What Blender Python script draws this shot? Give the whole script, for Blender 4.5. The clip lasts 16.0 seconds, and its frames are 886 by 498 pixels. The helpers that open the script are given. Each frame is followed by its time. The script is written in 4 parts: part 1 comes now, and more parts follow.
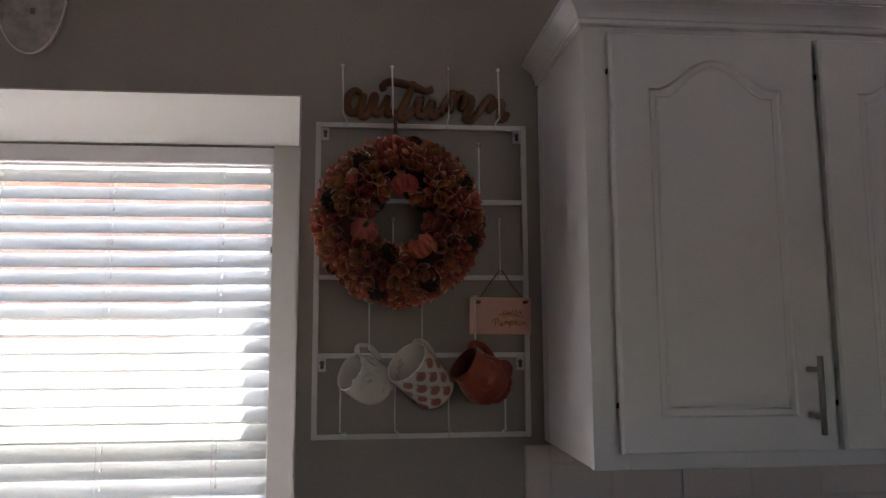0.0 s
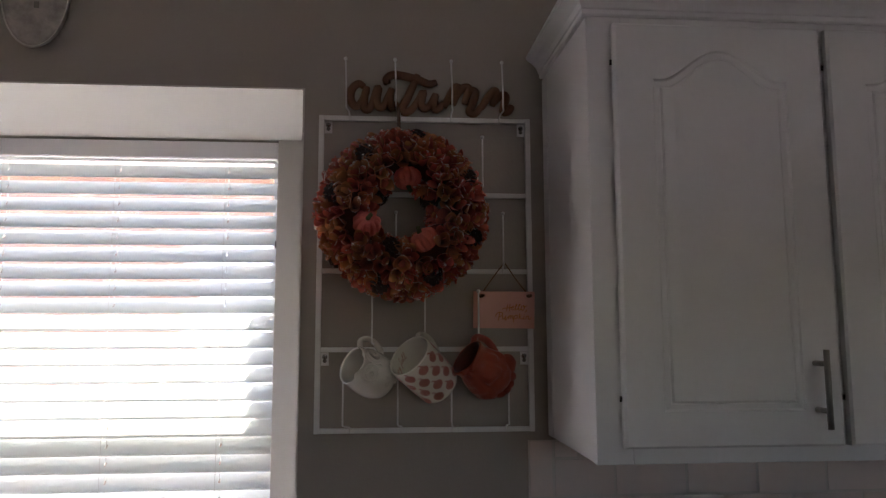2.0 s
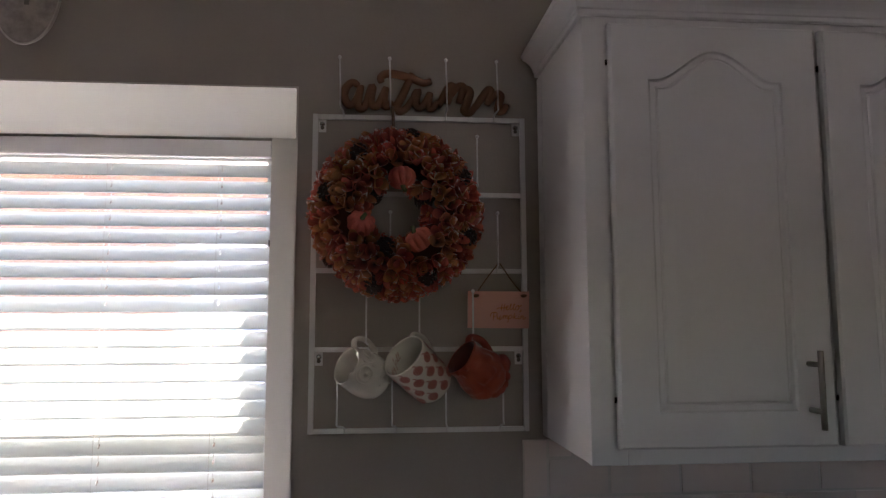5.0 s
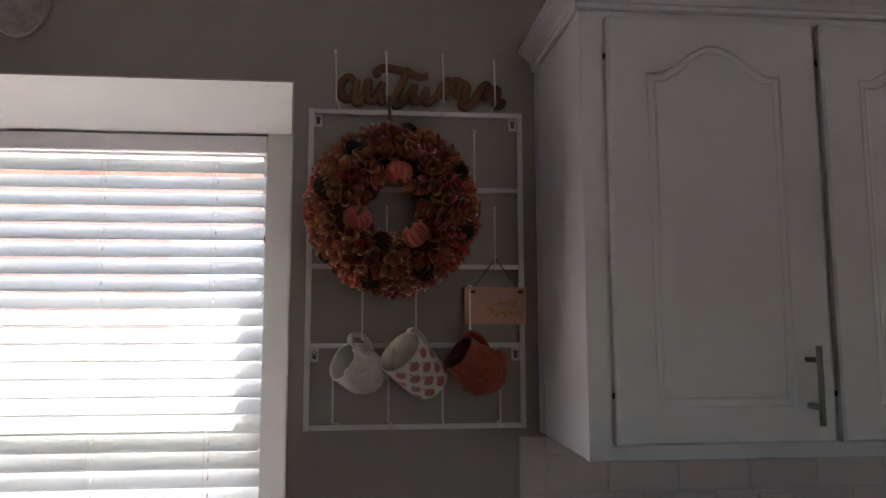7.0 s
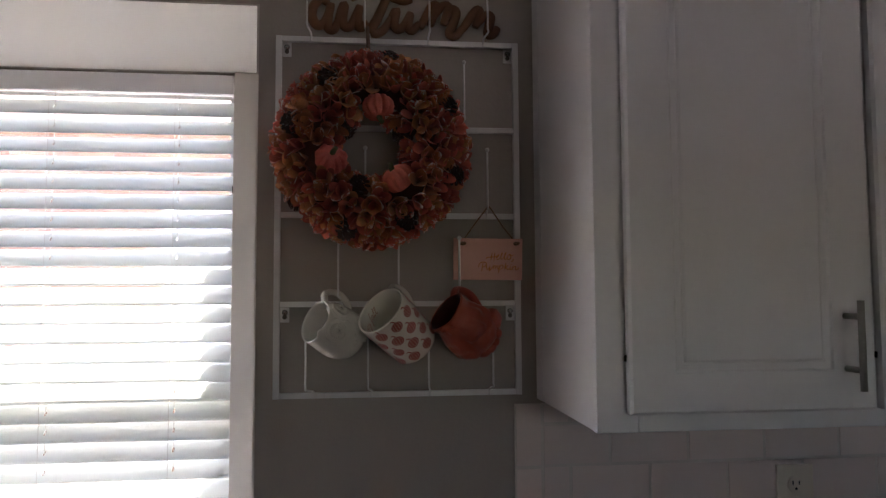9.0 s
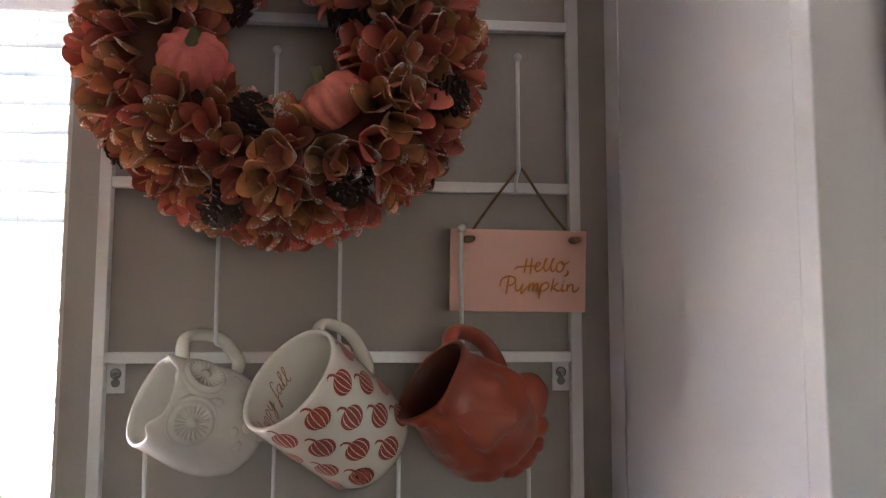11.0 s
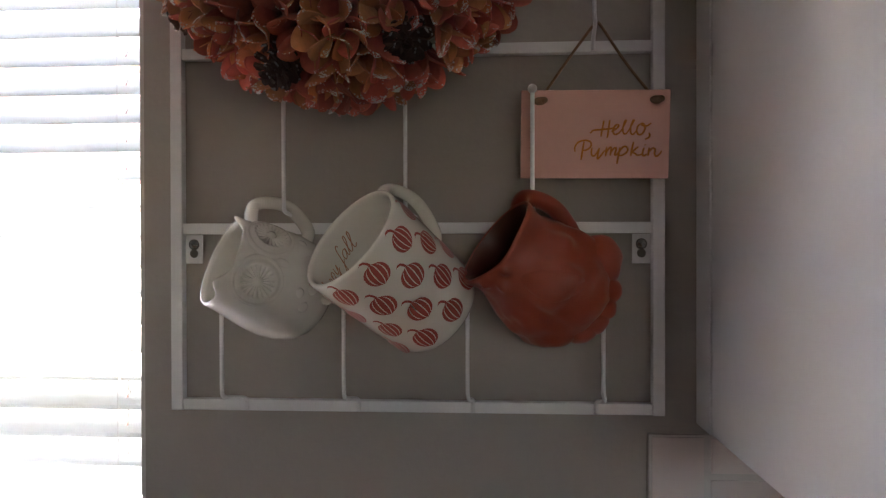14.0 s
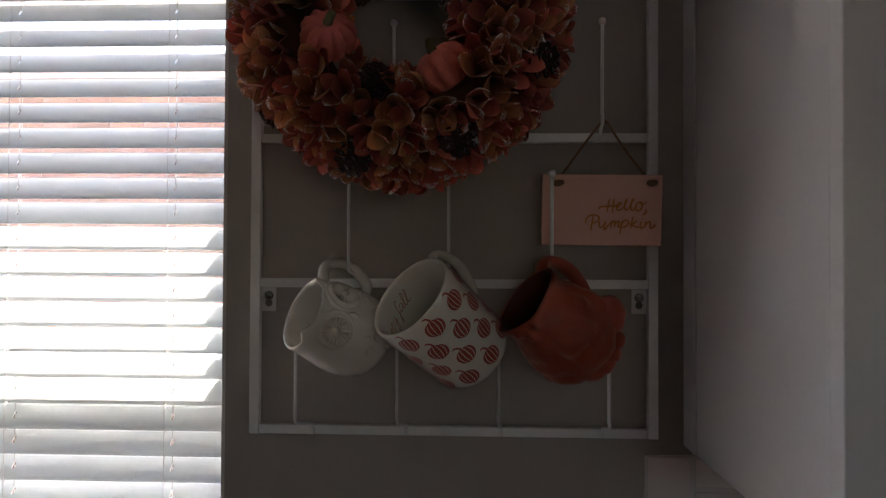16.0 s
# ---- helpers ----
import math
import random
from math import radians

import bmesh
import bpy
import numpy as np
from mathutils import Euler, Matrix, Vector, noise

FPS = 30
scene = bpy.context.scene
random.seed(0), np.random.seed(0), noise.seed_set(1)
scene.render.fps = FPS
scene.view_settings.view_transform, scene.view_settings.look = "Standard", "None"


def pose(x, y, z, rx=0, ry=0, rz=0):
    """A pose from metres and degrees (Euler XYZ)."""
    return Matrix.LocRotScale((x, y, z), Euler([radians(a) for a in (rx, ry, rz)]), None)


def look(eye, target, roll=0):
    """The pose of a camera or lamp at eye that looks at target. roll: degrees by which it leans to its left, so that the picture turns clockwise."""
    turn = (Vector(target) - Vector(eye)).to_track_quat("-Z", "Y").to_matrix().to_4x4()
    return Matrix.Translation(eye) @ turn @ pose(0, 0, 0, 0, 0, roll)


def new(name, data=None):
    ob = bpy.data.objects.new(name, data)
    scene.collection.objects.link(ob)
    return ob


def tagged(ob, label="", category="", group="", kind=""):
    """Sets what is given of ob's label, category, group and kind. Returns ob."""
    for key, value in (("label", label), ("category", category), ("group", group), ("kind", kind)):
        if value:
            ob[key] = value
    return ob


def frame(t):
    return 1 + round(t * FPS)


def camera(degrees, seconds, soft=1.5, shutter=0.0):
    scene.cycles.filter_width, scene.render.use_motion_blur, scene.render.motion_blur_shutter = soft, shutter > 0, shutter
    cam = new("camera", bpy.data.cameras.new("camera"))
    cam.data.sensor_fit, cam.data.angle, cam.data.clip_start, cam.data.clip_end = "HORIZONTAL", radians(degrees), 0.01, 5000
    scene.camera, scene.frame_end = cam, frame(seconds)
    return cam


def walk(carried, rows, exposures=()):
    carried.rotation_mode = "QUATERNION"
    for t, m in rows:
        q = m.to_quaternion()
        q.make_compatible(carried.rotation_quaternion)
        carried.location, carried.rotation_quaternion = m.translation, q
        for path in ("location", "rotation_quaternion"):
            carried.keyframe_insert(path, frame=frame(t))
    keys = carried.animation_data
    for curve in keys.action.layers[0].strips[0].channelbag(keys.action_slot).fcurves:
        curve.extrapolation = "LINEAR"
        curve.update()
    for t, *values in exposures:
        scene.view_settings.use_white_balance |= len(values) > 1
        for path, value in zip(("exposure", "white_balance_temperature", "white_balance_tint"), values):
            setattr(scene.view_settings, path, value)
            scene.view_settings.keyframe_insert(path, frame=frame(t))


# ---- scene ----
cam = camera(62.94, 16.0, soft=1.3)
# seconds, eye x y z, pitch, yaw, roll in degrees
ROWS = [
    (0, 0.0345, -1.5212, 1.6060, 6.894, -5.226, -0.279),
    (0.5, 0.0387, -1.5181, 1.6053, 6.892, -5.009, -0.281),
    (1, 0.0379, -1.5137, 1.6033, 6.873, -4.823, -0.202),
    (1.5, 0.0408, -1.5133, 1.5999, 6.971, -4.611, -0.175),
    (2, 0.0465, -1.5132, 1.5966, 6.782, -4.532, -0.159),
    (2.5, 0.0505, -1.5165, 1.6034, 6.508, -4.414, -0.151),
    (3, 0.0456, -1.5150, 1.6038, 6.586, -4.355, -0.083),
    (3.5, 0.0449, -1.5165, 1.6030, 6.639, -4.572, -0.223),
    (4, 0.0427, -1.5131, 1.6052, 6.570, -5.030, -0.198),
    (6.5, 0.0456, -1.5057, 1.6018, 6.414, -5.145, -0.141),
    (7, 0.0437, -1.4994, 1.5970, 6.452, -5.390, -0.136),
    (7.5, 0.0438, -1.4983, 1.5978, 6.203, -5.462, -0.140),
    (8, 0.0449, -1.4935, 1.5968, 5.840, -5.303, -0.115),
    (8.5, 0.0456, -1.4835, 1.5982, 5.345, -5.425, -0.180),
    (8.8, 0.0460, -1.4170, 1.5950, 4.040, -6.190, -0.120),
    (9, 0.0604, -1.3324, 1.5805, 3.739, -6.431, -0.309),
    (9.2, 0.0960, -1.2350, 1.5890, 3.600, -6.640, -0.500),
    (9.5, 0.1130, -1.0898, 1.5935, 3.728, -7.699, -0.388),
    (9.7, 0.1129, -1.0029, 1.5931, 3.879, -8.138, -0.119),
    (11.8, 0.2017, -0.6402, 1.6150, 5.935, -1.560, 0.259),
    (12, 0.2059, -0.6383, 1.6132, 6.150, -0.877, 0.240),
    (12.5, 0.2122, -0.6432, 1.6099, 6.840, 0.714, 0.194),
    (13, 0.2006, -0.6499, 1.5810, 6.473, 1.569, 0.293),
    (13.3, 0.1945, -0.6510, 1.5610, 4.250, 2.220, 0.110),
    (13.5, 0.1978, -0.6567, 1.5505, 2.691, 2.989, -0.023),
    (14, 0.1995, -0.6587, 1.5526, -0.393, 3.635, -0.124),
    (14.5, 0.1953, -0.6614, 1.5590, -0.910, 3.671, -0.156),
    (15, 0.1920, -0.6576, 1.5584, -0.435, 3.741, -0.157),
    (15.5, 0.1876, -0.6627, 1.5664, 0.112, 3.583, -0.103),
    (15.8, 0.1640, -0.7255, 1.5818, 0.740, 2.520, 0.180),
    (16, 0.1527, -0.8055, 1.5919, 0.987, 2.351, 0.283),
]
STOPS = [(0.0, 3.63), (4.2, 3.64), (8.5, 3.72), (9.7, 3.73), (10.7, 4.6), (11.8, 6.05), (12.5, 6.02), (13.0, 5.92), (13.5, 5.34),
         (14.0, 4.65), (14.5, 4.0), (15.0, 3.07), (15.5, 2.67), (16.0, 3.3)]
EXPOSURES = [(t, stops, 7000, 20) for t, stops in STOPS]
walk(cam, [(t, pose(x, y, z, 0, 0, yaw) @ pose(0, 0, 0, 90 + pitch) @ pose(0, 0, 0, 0, 0, roll))
           for t, x, y, z, pitch, yaw, roll in ROWS], EXPOSURES)

# ---- light ----
SUN_EL, SUN_AZ = 62.0, 33.0          # degrees; azimuth from +y towards +x
world = bpy.data.worlds.new("world")
scene.world = world
world.use_nodes = True
wn = world.node_tree
sky = wn.nodes.new("ShaderNodeTexSky")
sky.sky_type, sky.sun_disc = 'NISHITA', False
sky.sun_elevation, sky.sun_rotation = radians(SUN_EL), radians(SUN_AZ)
wn.links.new(sky.outputs[0], wn.nodes["Background"].inputs[0])
wn.nodes["Background"].inputs[1].default_value = 0.15

sun_data = bpy.data.lights.new("sun", 'SUN')
sun_data.energy, sun_data.angle, sun_data.color = 5.0, radians(0.5), (1.0, 0.95, 0.88)
sun = new("sun", sun_data)
sun_from = Vector((math.sin(radians(SUN_AZ)) * math.cos(radians(SUN_EL)), math.cos(radians(SUN_AZ)) * math.cos(radians(SUN_EL)), math.sin(radians(SUN_EL))))
sun.matrix_world = look(sun_from * 20, (0, 0, 0))

# ---- materials ----
def material(name, colour, rough=0.6, metal=0.0, vary=0.12, scale=12.0, bump=0.15, fine=180.0, dist=0.0006, per_object=0.0, hue=0.0, coat=0.0, spec=0.5):
    """Two scales of variation: broad stains and fine grain with relief."""
    m = bpy.data.materials.new(name)
    m.use_nodes = True
    nt = m.node_tree
    b = nt.nodes["Principled BSDF"]
    geo = nt.nodes.new("ShaderNodeTexCoord")
    n1, n2 = nt.nodes.new("ShaderNodeTexNoise"), nt.nodes.new("ShaderNodeTexNoise")
    n1.inputs["Scale"].default_value, n1.inputs["Detail"].default_value = scale, 5
    n2.inputs["Scale"].default_value, n2.inputs["Detail"].default_value = fine, 3
    for n in (n1, n2):
        nt.links.new(geo.outputs["Object"], n.inputs["Vector"])
    mix = nt.nodes.new("ShaderNodeMix")
    mix.data_type = 'RGBA'
    lo, hi = [c * (1 - vary) for c in colour], [min(1, c * (1 + vary)) for c in colour]
    mix.inputs[6].default_value, mix.inputs[7].default_value = (*lo, 1), (*hi, 1)
    add = nt.nodes.new("ShaderNodeMath")
    add.operation = 'MULTIPLY_ADD'
    nt.links.new(n2.outputs[0], add.inputs[0])
    add.inputs[1].default_value = 0.4
    nt.links.new(n1.outputs[0], add.inputs[2])
    sub = nt.nodes.new("ShaderNodeMath")
    sub.operation = 'SUBTRACT'
    sub.inputs[1].default_value = 0.2
    nt.links.new(add.outputs[0], sub.inputs[0])
    nt.links.new(sub.outputs[0], mix.inputs[0])
    out = mix.outputs[2]
    if per_object or hue:
        info = nt.nodes.new("ShaderNodeObjectInfo")
        hsv = nt.nodes.new("ShaderNodeHueSaturation")
        for key, centre, amount in (("Value", 1.0, per_object), ("Hue", 0.5, hue)):
            r = nt.nodes.new("ShaderNodeMapRange")
            r.inputs[3].default_value, r.inputs[4].default_value = centre - amount, centre + amount
            if key == "Hue":
                w = nt.nodes.new("ShaderNodeMath")
                w.operation = 'FRACT'
                k = nt.nodes.new("ShaderNodeMath")
                k.operation = 'MULTIPLY'
                k.inputs[1].default_value = 17.3
                nt.links.new(info.outputs["Random"], k.inputs[0])
                nt.links.new(k.outputs[0], w.inputs[0])
                nt.links.new(w.outputs[0], r.inputs[0])
            else:
                nt.links.new(info.outputs["Random"], r.inputs[0])
            nt.links.new(r.outputs[0], hsv.inputs[key])
        nt.links.new(out, hsv.inputs["Color"])
        out = hsv.outputs[0]
    nt.links.new(out, b.inputs["Base Color"])
    b.inputs["Roughness"].default_value, b.inputs["Metallic"].default_value = rough, metal
    b.inputs["Coat Weight"].default_value = coat
    b.inputs["Specular IOR Level"].default_value = spec
    if bump:
        bp = nt.nodes.new("ShaderNodeBump")
        bp.inputs["Strength"].default_value, bp.inputs["Distance"].default_value = bump, dist
        nt.links.new(n2.outputs[0], bp.inputs["Height"])
        nt.links.new(bp.outputs[0], b.inputs["Normal"])
    return m


M_WALL = material("greige_paint", (0.405, 0.358, 0.318), 0.75, vary=0.05, scale=3, bump=0.45, fine=140, dist=0.0008)
M_LINING = material("off_white_paint", (0.66, 0.63, 0.585), 0.7, vary=0.03, scale=3, bump=0.2, fine=260, dist=0.0005)
M_ROOM = material("room_paint", (0.42, 0.38, 0.34), 0.85, vary=0.04)
M_CEIL = material("ceiling_paint", (0.8, 0.79, 0.77), 0.9, vary=0.03)
M_FLOOR = material("floor_boards", (0.44, 0.33, 0.24), 0.5, vary=0.2, scale=4)
M_CAB = material("white_cabinet_paint", (0.80, 0.797, 0.815), 0.38, vary=0.035, scale=6, bump=0.12, fine=120, dist=0.0005)
M_DARK = material("dark_gap", (0.03, 0.028, 0.026), 0.8)
M_STEEL = material("brushed_nickel", (0.34, 0.33, 0.315), 0.42, 1.0, vary=0.1, fine=400)
M_SCREW = material("screw_steel", (0.55, 0.55, 0.54), 0.24, 1.0)
M_RACK = material("white_rack_enamel", (0.80, 0.79, 0.78), 0.42, vary=0.05, scale=20, bump=0.15)
M_TILE = material("white_tile_glaze", (0.82, 0.715, 0.68), 0.16, vary=0.03, scale=8, bump=0.1, fine=40, dist=0.001, per_object=0.05)
M_GROUT = material("grout", (0.70, 0.64, 0.60), 0.9, vary=0.08, scale=60, bump=0.4)
M_SLAT = material("white_blind_slat", (0.86, 0.89, 0.885), 0.4, vary=0.02, scale=5, bump=0.05)
_n = M_SLAT.node_tree
_a, _b = _n.nodes.new("ShaderNodeBsdfTranslucent"), _n.nodes.new("ShaderNodeMixShader")
_a.inputs[0].default_value, _b.inputs[0].default_value = (0.84, 0.89, 0.885, 1), 0.33
_n.links.new(_n.nodes["Principled BSDF"].outputs[0], _b.inputs[1])
_n.links.new(_a.outputs[0], _b.inputs[2])
_n.links.new(_b.outputs[0], _n.nodes["Material Output"].inputs[0])
M_VALANCE = material("white_valance", (0.88, 0.86, 0.88), 0.4, vary=0.02, scale=5, bump=0.05)
M_VINYL = material("white_vinyl", (0.8, 0.8, 0.8), 0.4, vary=0.03)
M_CORD = material("white_cord", (0.75, 0.74, 0.72), 0.8)
M_BRICK = material("red_brick", (0.31, 0.175, 0.132), 0.9, vary=0.18, scale=30, bump=0.6, fine=90, dist=0.003, per_object=0.18, hue=0.012)
M_MORTAR = material("mortar", (0.36, 0.31, 0.27), 0.95, vary=0.1, scale=20, bump=0.4)
M_GROUND = material("pale_concrete", (0.45, 0.43, 0.40), 0.9, vary=0.12, scale=3)
M_PINK = material("pink_board_paint", (0.77, 0.42, 0.34), 0.5, vary=0.03, scale=14, bump=0.08)
M_PINK_EDGE = material("pink_board_edge", (0.62, 0.33, 0.26), 0.7)
M_GOLD = material("golden_ink", (0.60, 0.19, 0.012), 0.6, 0.0, vary=0.1)
M_TWINE = material("jute_twine", (0.22, 0.13, 0.075), 0.9, vary=0.3, scale=200, bump=0.8, fine=900)
M_WOOD = material("stained_wood", (0.175, 0.076, 0.033), 0.55, vary=0.25, scale=25, bump=0.3, fine=150)
M_OWL = material("cream_glaze", (0.72, 0.68, 0.61), 0.22, vary=0.05, scale=30, bump=0.06, fine=90, coat=0.3)
M_MUG = material("ivory_glaze", (0.78, 0.74, 0.66), 0.2, vary=0.03, scale=20, bump=0.04, fine=70, coat=0.3)
M_PRINT = material("rust_print", (0.36, 0.055, 0.036), 0.3, vary=0.2, scale=80, bump=0.0)
M_INK = material("brown_ink", (0.42, 0.16, 0.07), 0.4, vary=0.1, bump=0.0)
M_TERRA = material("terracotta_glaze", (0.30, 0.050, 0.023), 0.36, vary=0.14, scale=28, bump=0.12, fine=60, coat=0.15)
# About a third of the body's colour value.
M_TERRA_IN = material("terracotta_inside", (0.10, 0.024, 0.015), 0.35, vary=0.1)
M_VELVET = material("coral_fabric", (0.76, 0.190, 0.165), 0.9, vary=0.30, scale=70, bump=0.7, fine=420, dist=0.0009, hue=0.01)
M_STEM = material("green_stem", (0.16, 0.17, 0.08), 0.8, vary=0.2)
M_CONE = material("pine_cone_scale", (0.055, 0.026, 0.017), 0.75, vary=0.35, scale=90, bump=0.3)
M_FROST = material("silver_glitter", (0.75, 0.74, 0.72), 0.25, 0.6, vary=0.2)
M_TWIG = material("wreath_core", (0.09, 0.035, 0.02), 0.9, vary=0.3)
M_KEYHOLE = material("keyhole_wall_shade", (0.17, 0.15, 0.135), 0.8)
M_RIBBON = material("brown_strap", (0.16, 0.10, 0.07), 0.8)
M_TRAY = material("whitewashed_wood", (0.40, 0.35, 0.315), 0.6, vary=0.62, scale=30, bump=0.4, fine=140)
M_TRAY_RIM = material("tray_pale_rim", (0.66, 0.62, 0.57), 0.5, vary=0.15, scale=40)
M_PLATE = material("outlet_plastic", (0.76, 0.67, 0.56), 0.35, vary=0.02)
M_SLOT = material("outlet_slot", (0.02, 0.02, 0.02), 0.6)


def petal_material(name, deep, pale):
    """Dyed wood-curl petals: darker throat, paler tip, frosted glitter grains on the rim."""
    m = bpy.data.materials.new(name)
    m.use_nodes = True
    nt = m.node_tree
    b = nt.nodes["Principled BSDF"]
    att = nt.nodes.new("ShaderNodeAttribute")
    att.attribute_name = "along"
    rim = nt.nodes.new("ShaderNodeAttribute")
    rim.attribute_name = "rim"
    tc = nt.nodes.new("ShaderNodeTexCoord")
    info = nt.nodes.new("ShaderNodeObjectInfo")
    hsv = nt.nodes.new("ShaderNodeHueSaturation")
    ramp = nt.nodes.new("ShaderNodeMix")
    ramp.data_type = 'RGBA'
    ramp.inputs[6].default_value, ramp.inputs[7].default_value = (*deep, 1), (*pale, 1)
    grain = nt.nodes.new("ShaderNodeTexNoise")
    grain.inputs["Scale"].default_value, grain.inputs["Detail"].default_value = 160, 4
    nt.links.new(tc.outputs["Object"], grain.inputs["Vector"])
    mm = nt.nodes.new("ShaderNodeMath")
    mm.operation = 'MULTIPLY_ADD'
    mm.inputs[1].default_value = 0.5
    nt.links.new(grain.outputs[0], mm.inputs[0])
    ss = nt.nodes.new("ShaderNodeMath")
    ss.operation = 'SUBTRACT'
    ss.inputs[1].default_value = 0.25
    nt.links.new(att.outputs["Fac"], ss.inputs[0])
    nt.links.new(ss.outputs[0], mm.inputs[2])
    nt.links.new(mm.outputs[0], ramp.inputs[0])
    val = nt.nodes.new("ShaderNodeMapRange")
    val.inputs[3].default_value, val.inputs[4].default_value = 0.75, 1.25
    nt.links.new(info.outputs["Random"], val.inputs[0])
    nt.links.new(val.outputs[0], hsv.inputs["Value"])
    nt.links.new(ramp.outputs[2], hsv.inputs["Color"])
    spark = nt.nodes.new("ShaderNodeTexVoronoi")
    spark.inputs["Scale"].default_value = 900
    nt.links.new(tc.outputs["Object"], spark.inputs["Vector"])
    gate = nt.nodes.new("ShaderNodeMath")
    gate.operation = 'SUBTRACT'
    nt.links.new(rim.outputs["Fac"], gate.inputs[0])
    sep = nt.nodes.new("ShaderNodeSeparateColor")
    nt.links.new(spark.outputs["Color"], sep.inputs[0])
    nt.links.new(sep.outputs[0], gate.inputs[1])
    step = nt.nodes.new("ShaderNodeMath")
    step.operation = 'GREATER_THAN'
    step.inputs[1].default_value = 0.12
    nt.links.new(gate.outputs[0], step.inputs[0])
    glit = nt.nodes.new("ShaderNodeMix")
    glit.data_type = 'RGBA'
    glit.inputs[7].default_value = (0.88, 0.86, 0.84, 1)
    nt.links.new(step.outputs[0], glit.inputs[0])
    nt.links.new(hsv.outputs[0], glit.inputs[6])
    nt.links.new(glit.outputs[2], b.inputs["Base Color"])
    rr = nt.nodes.new("ShaderNodeMapRange")
    rr.inputs[3].default_value, rr.inputs[4].default_value = 0.6, 0.28
    nt.links.new(step.outputs[0], rr.inputs[0])
    nt.links.new(rr.outputs[0], b.inputs["Roughness"])
    bp = nt.nodes.new("ShaderNodeBump")
    bp.inputs["Strength"].default_value, bp.inputs["Distance"].default_value = 0.4, 0.0004
    nt.links.new(spark.outputs["Distance"], bp.inputs["Height"])
    nt.links.new(bp.outputs[0], b.inputs["Normal"])
    glow, blend = nt.nodes.new("ShaderNodeBsdfTranslucent"), nt.nodes.new("ShaderNodeMixShader")
    nt.links.new(glit.outputs[2], glow.inputs[0])
    blend.inputs[0].default_value = 0.22
    nt.links.new(b.outputs[0], blend.inputs[1])
    nt.links.new(glow.outputs[0], blend.inputs[2])
    nt.links.new(blend.outputs[0], nt.nodes["Material Output"].inputs[0])
    return m


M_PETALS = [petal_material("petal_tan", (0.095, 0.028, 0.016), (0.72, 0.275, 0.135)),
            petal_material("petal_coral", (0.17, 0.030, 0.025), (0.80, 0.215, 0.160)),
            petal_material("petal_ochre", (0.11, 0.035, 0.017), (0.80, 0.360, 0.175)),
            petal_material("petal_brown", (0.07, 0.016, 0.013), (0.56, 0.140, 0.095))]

glass = bpy.data.materials.new("window_glass")
glass.use_nodes = True
_n = glass.node_tree
_t, _g, _x = _n.nodes.new("ShaderNodeBsdfTransparent"), _n.nodes.new("ShaderNodeBsdfGlossy"), _n.nodes.new("ShaderNodeMixShader")
_g.inputs["Roughness"].default_value = 0.02
_x.inputs[0].default_value = 0.06
_n.links.new(_t.outputs[0], _x.inputs[1])
_n.links.new(_g.outputs[0], _x.inputs[2])
_n.links.new(_x.outputs[0], _n.nodes["Material Output"].inputs[0])


# ---- mesh helpers ----
def link_mesh(name, bm, mats, parent=None, label="", smooth=False):
    me = bpy.data.meshes.new(name)
    if smooth:
        for f in bm.faces:
            f.smooth = True
    bm.normal_update()
    bm.to_mesh(me)
    bm.free()
    for m in (mats if isinstance(mats, (list, tuple)) else [mats]):
        me.materials.append(m)
    ob = new(name, me)
    if parent is not None:
        ob.parent = parent
    if label:
        ob["label"] = label
    return ob


def part(name, bm, mats, parent, label="", smooth=False):
    return link_mesh(name, bm, mats, parent, label, smooth)


def thing(name, label, category, m=None, group="", kind=""):
    ob = new(name)
    ob.empty_display_size = 0.02
    if m is not None:
        ob.matrix_world = m
    return tagged(ob, label, category, group, kind)


def box(bm, x0, x1, y0, y1, z0, z1, bevel=0.0, seg=2):
    r = bmesh.ops.create_cube(bm, size=1)
    vs = r["verts"]
    for v in vs:
        v.co = Vector(((x0 + x1) / 2 + v.co.x * (x1 - x0), (y0 + y1) / 2 + v.co.y * (y1 - y0), (z0 + z1) / 2 + v.co.z * (z1 - z0)))
    if bevel:
        es = {e for v in vs for e in v.link_edges}
        bmesh.ops.bevel(bm, geom=list(es), offset=bevel, segments=seg, affect='EDGES', profile=0.5)
    return bm


def boxes(*dims, bevel=0.0):
    bm = bmesh.new()
    for d in dims:
        box(bm, *d, bevel=bevel)
    return bm


def spline(pts, n=6, closed=False):
    """Catmull-Rom through the points."""
    P = [Vector(p) for p in pts]
    N, out = len(P), []
    for i in range(N if closed else N - 1):
        g = (lambda k: P[k % N]) if closed else (lambda k: P[min(max(k, 0), N - 1)])
        a, b, c, d = g(i - 1), g(i), g(i + 1), g(i + 2)
        for k in range(n):
            t = k / n
            out.append(0.5 * (2 * b + (c - a) * t + (2 * a - 5 * b + 4 * c - d) * t * t + (3 * b - a - 3 * c + d) * t ** 3))
    if not closed:
        out.append(P[-1])
    return out


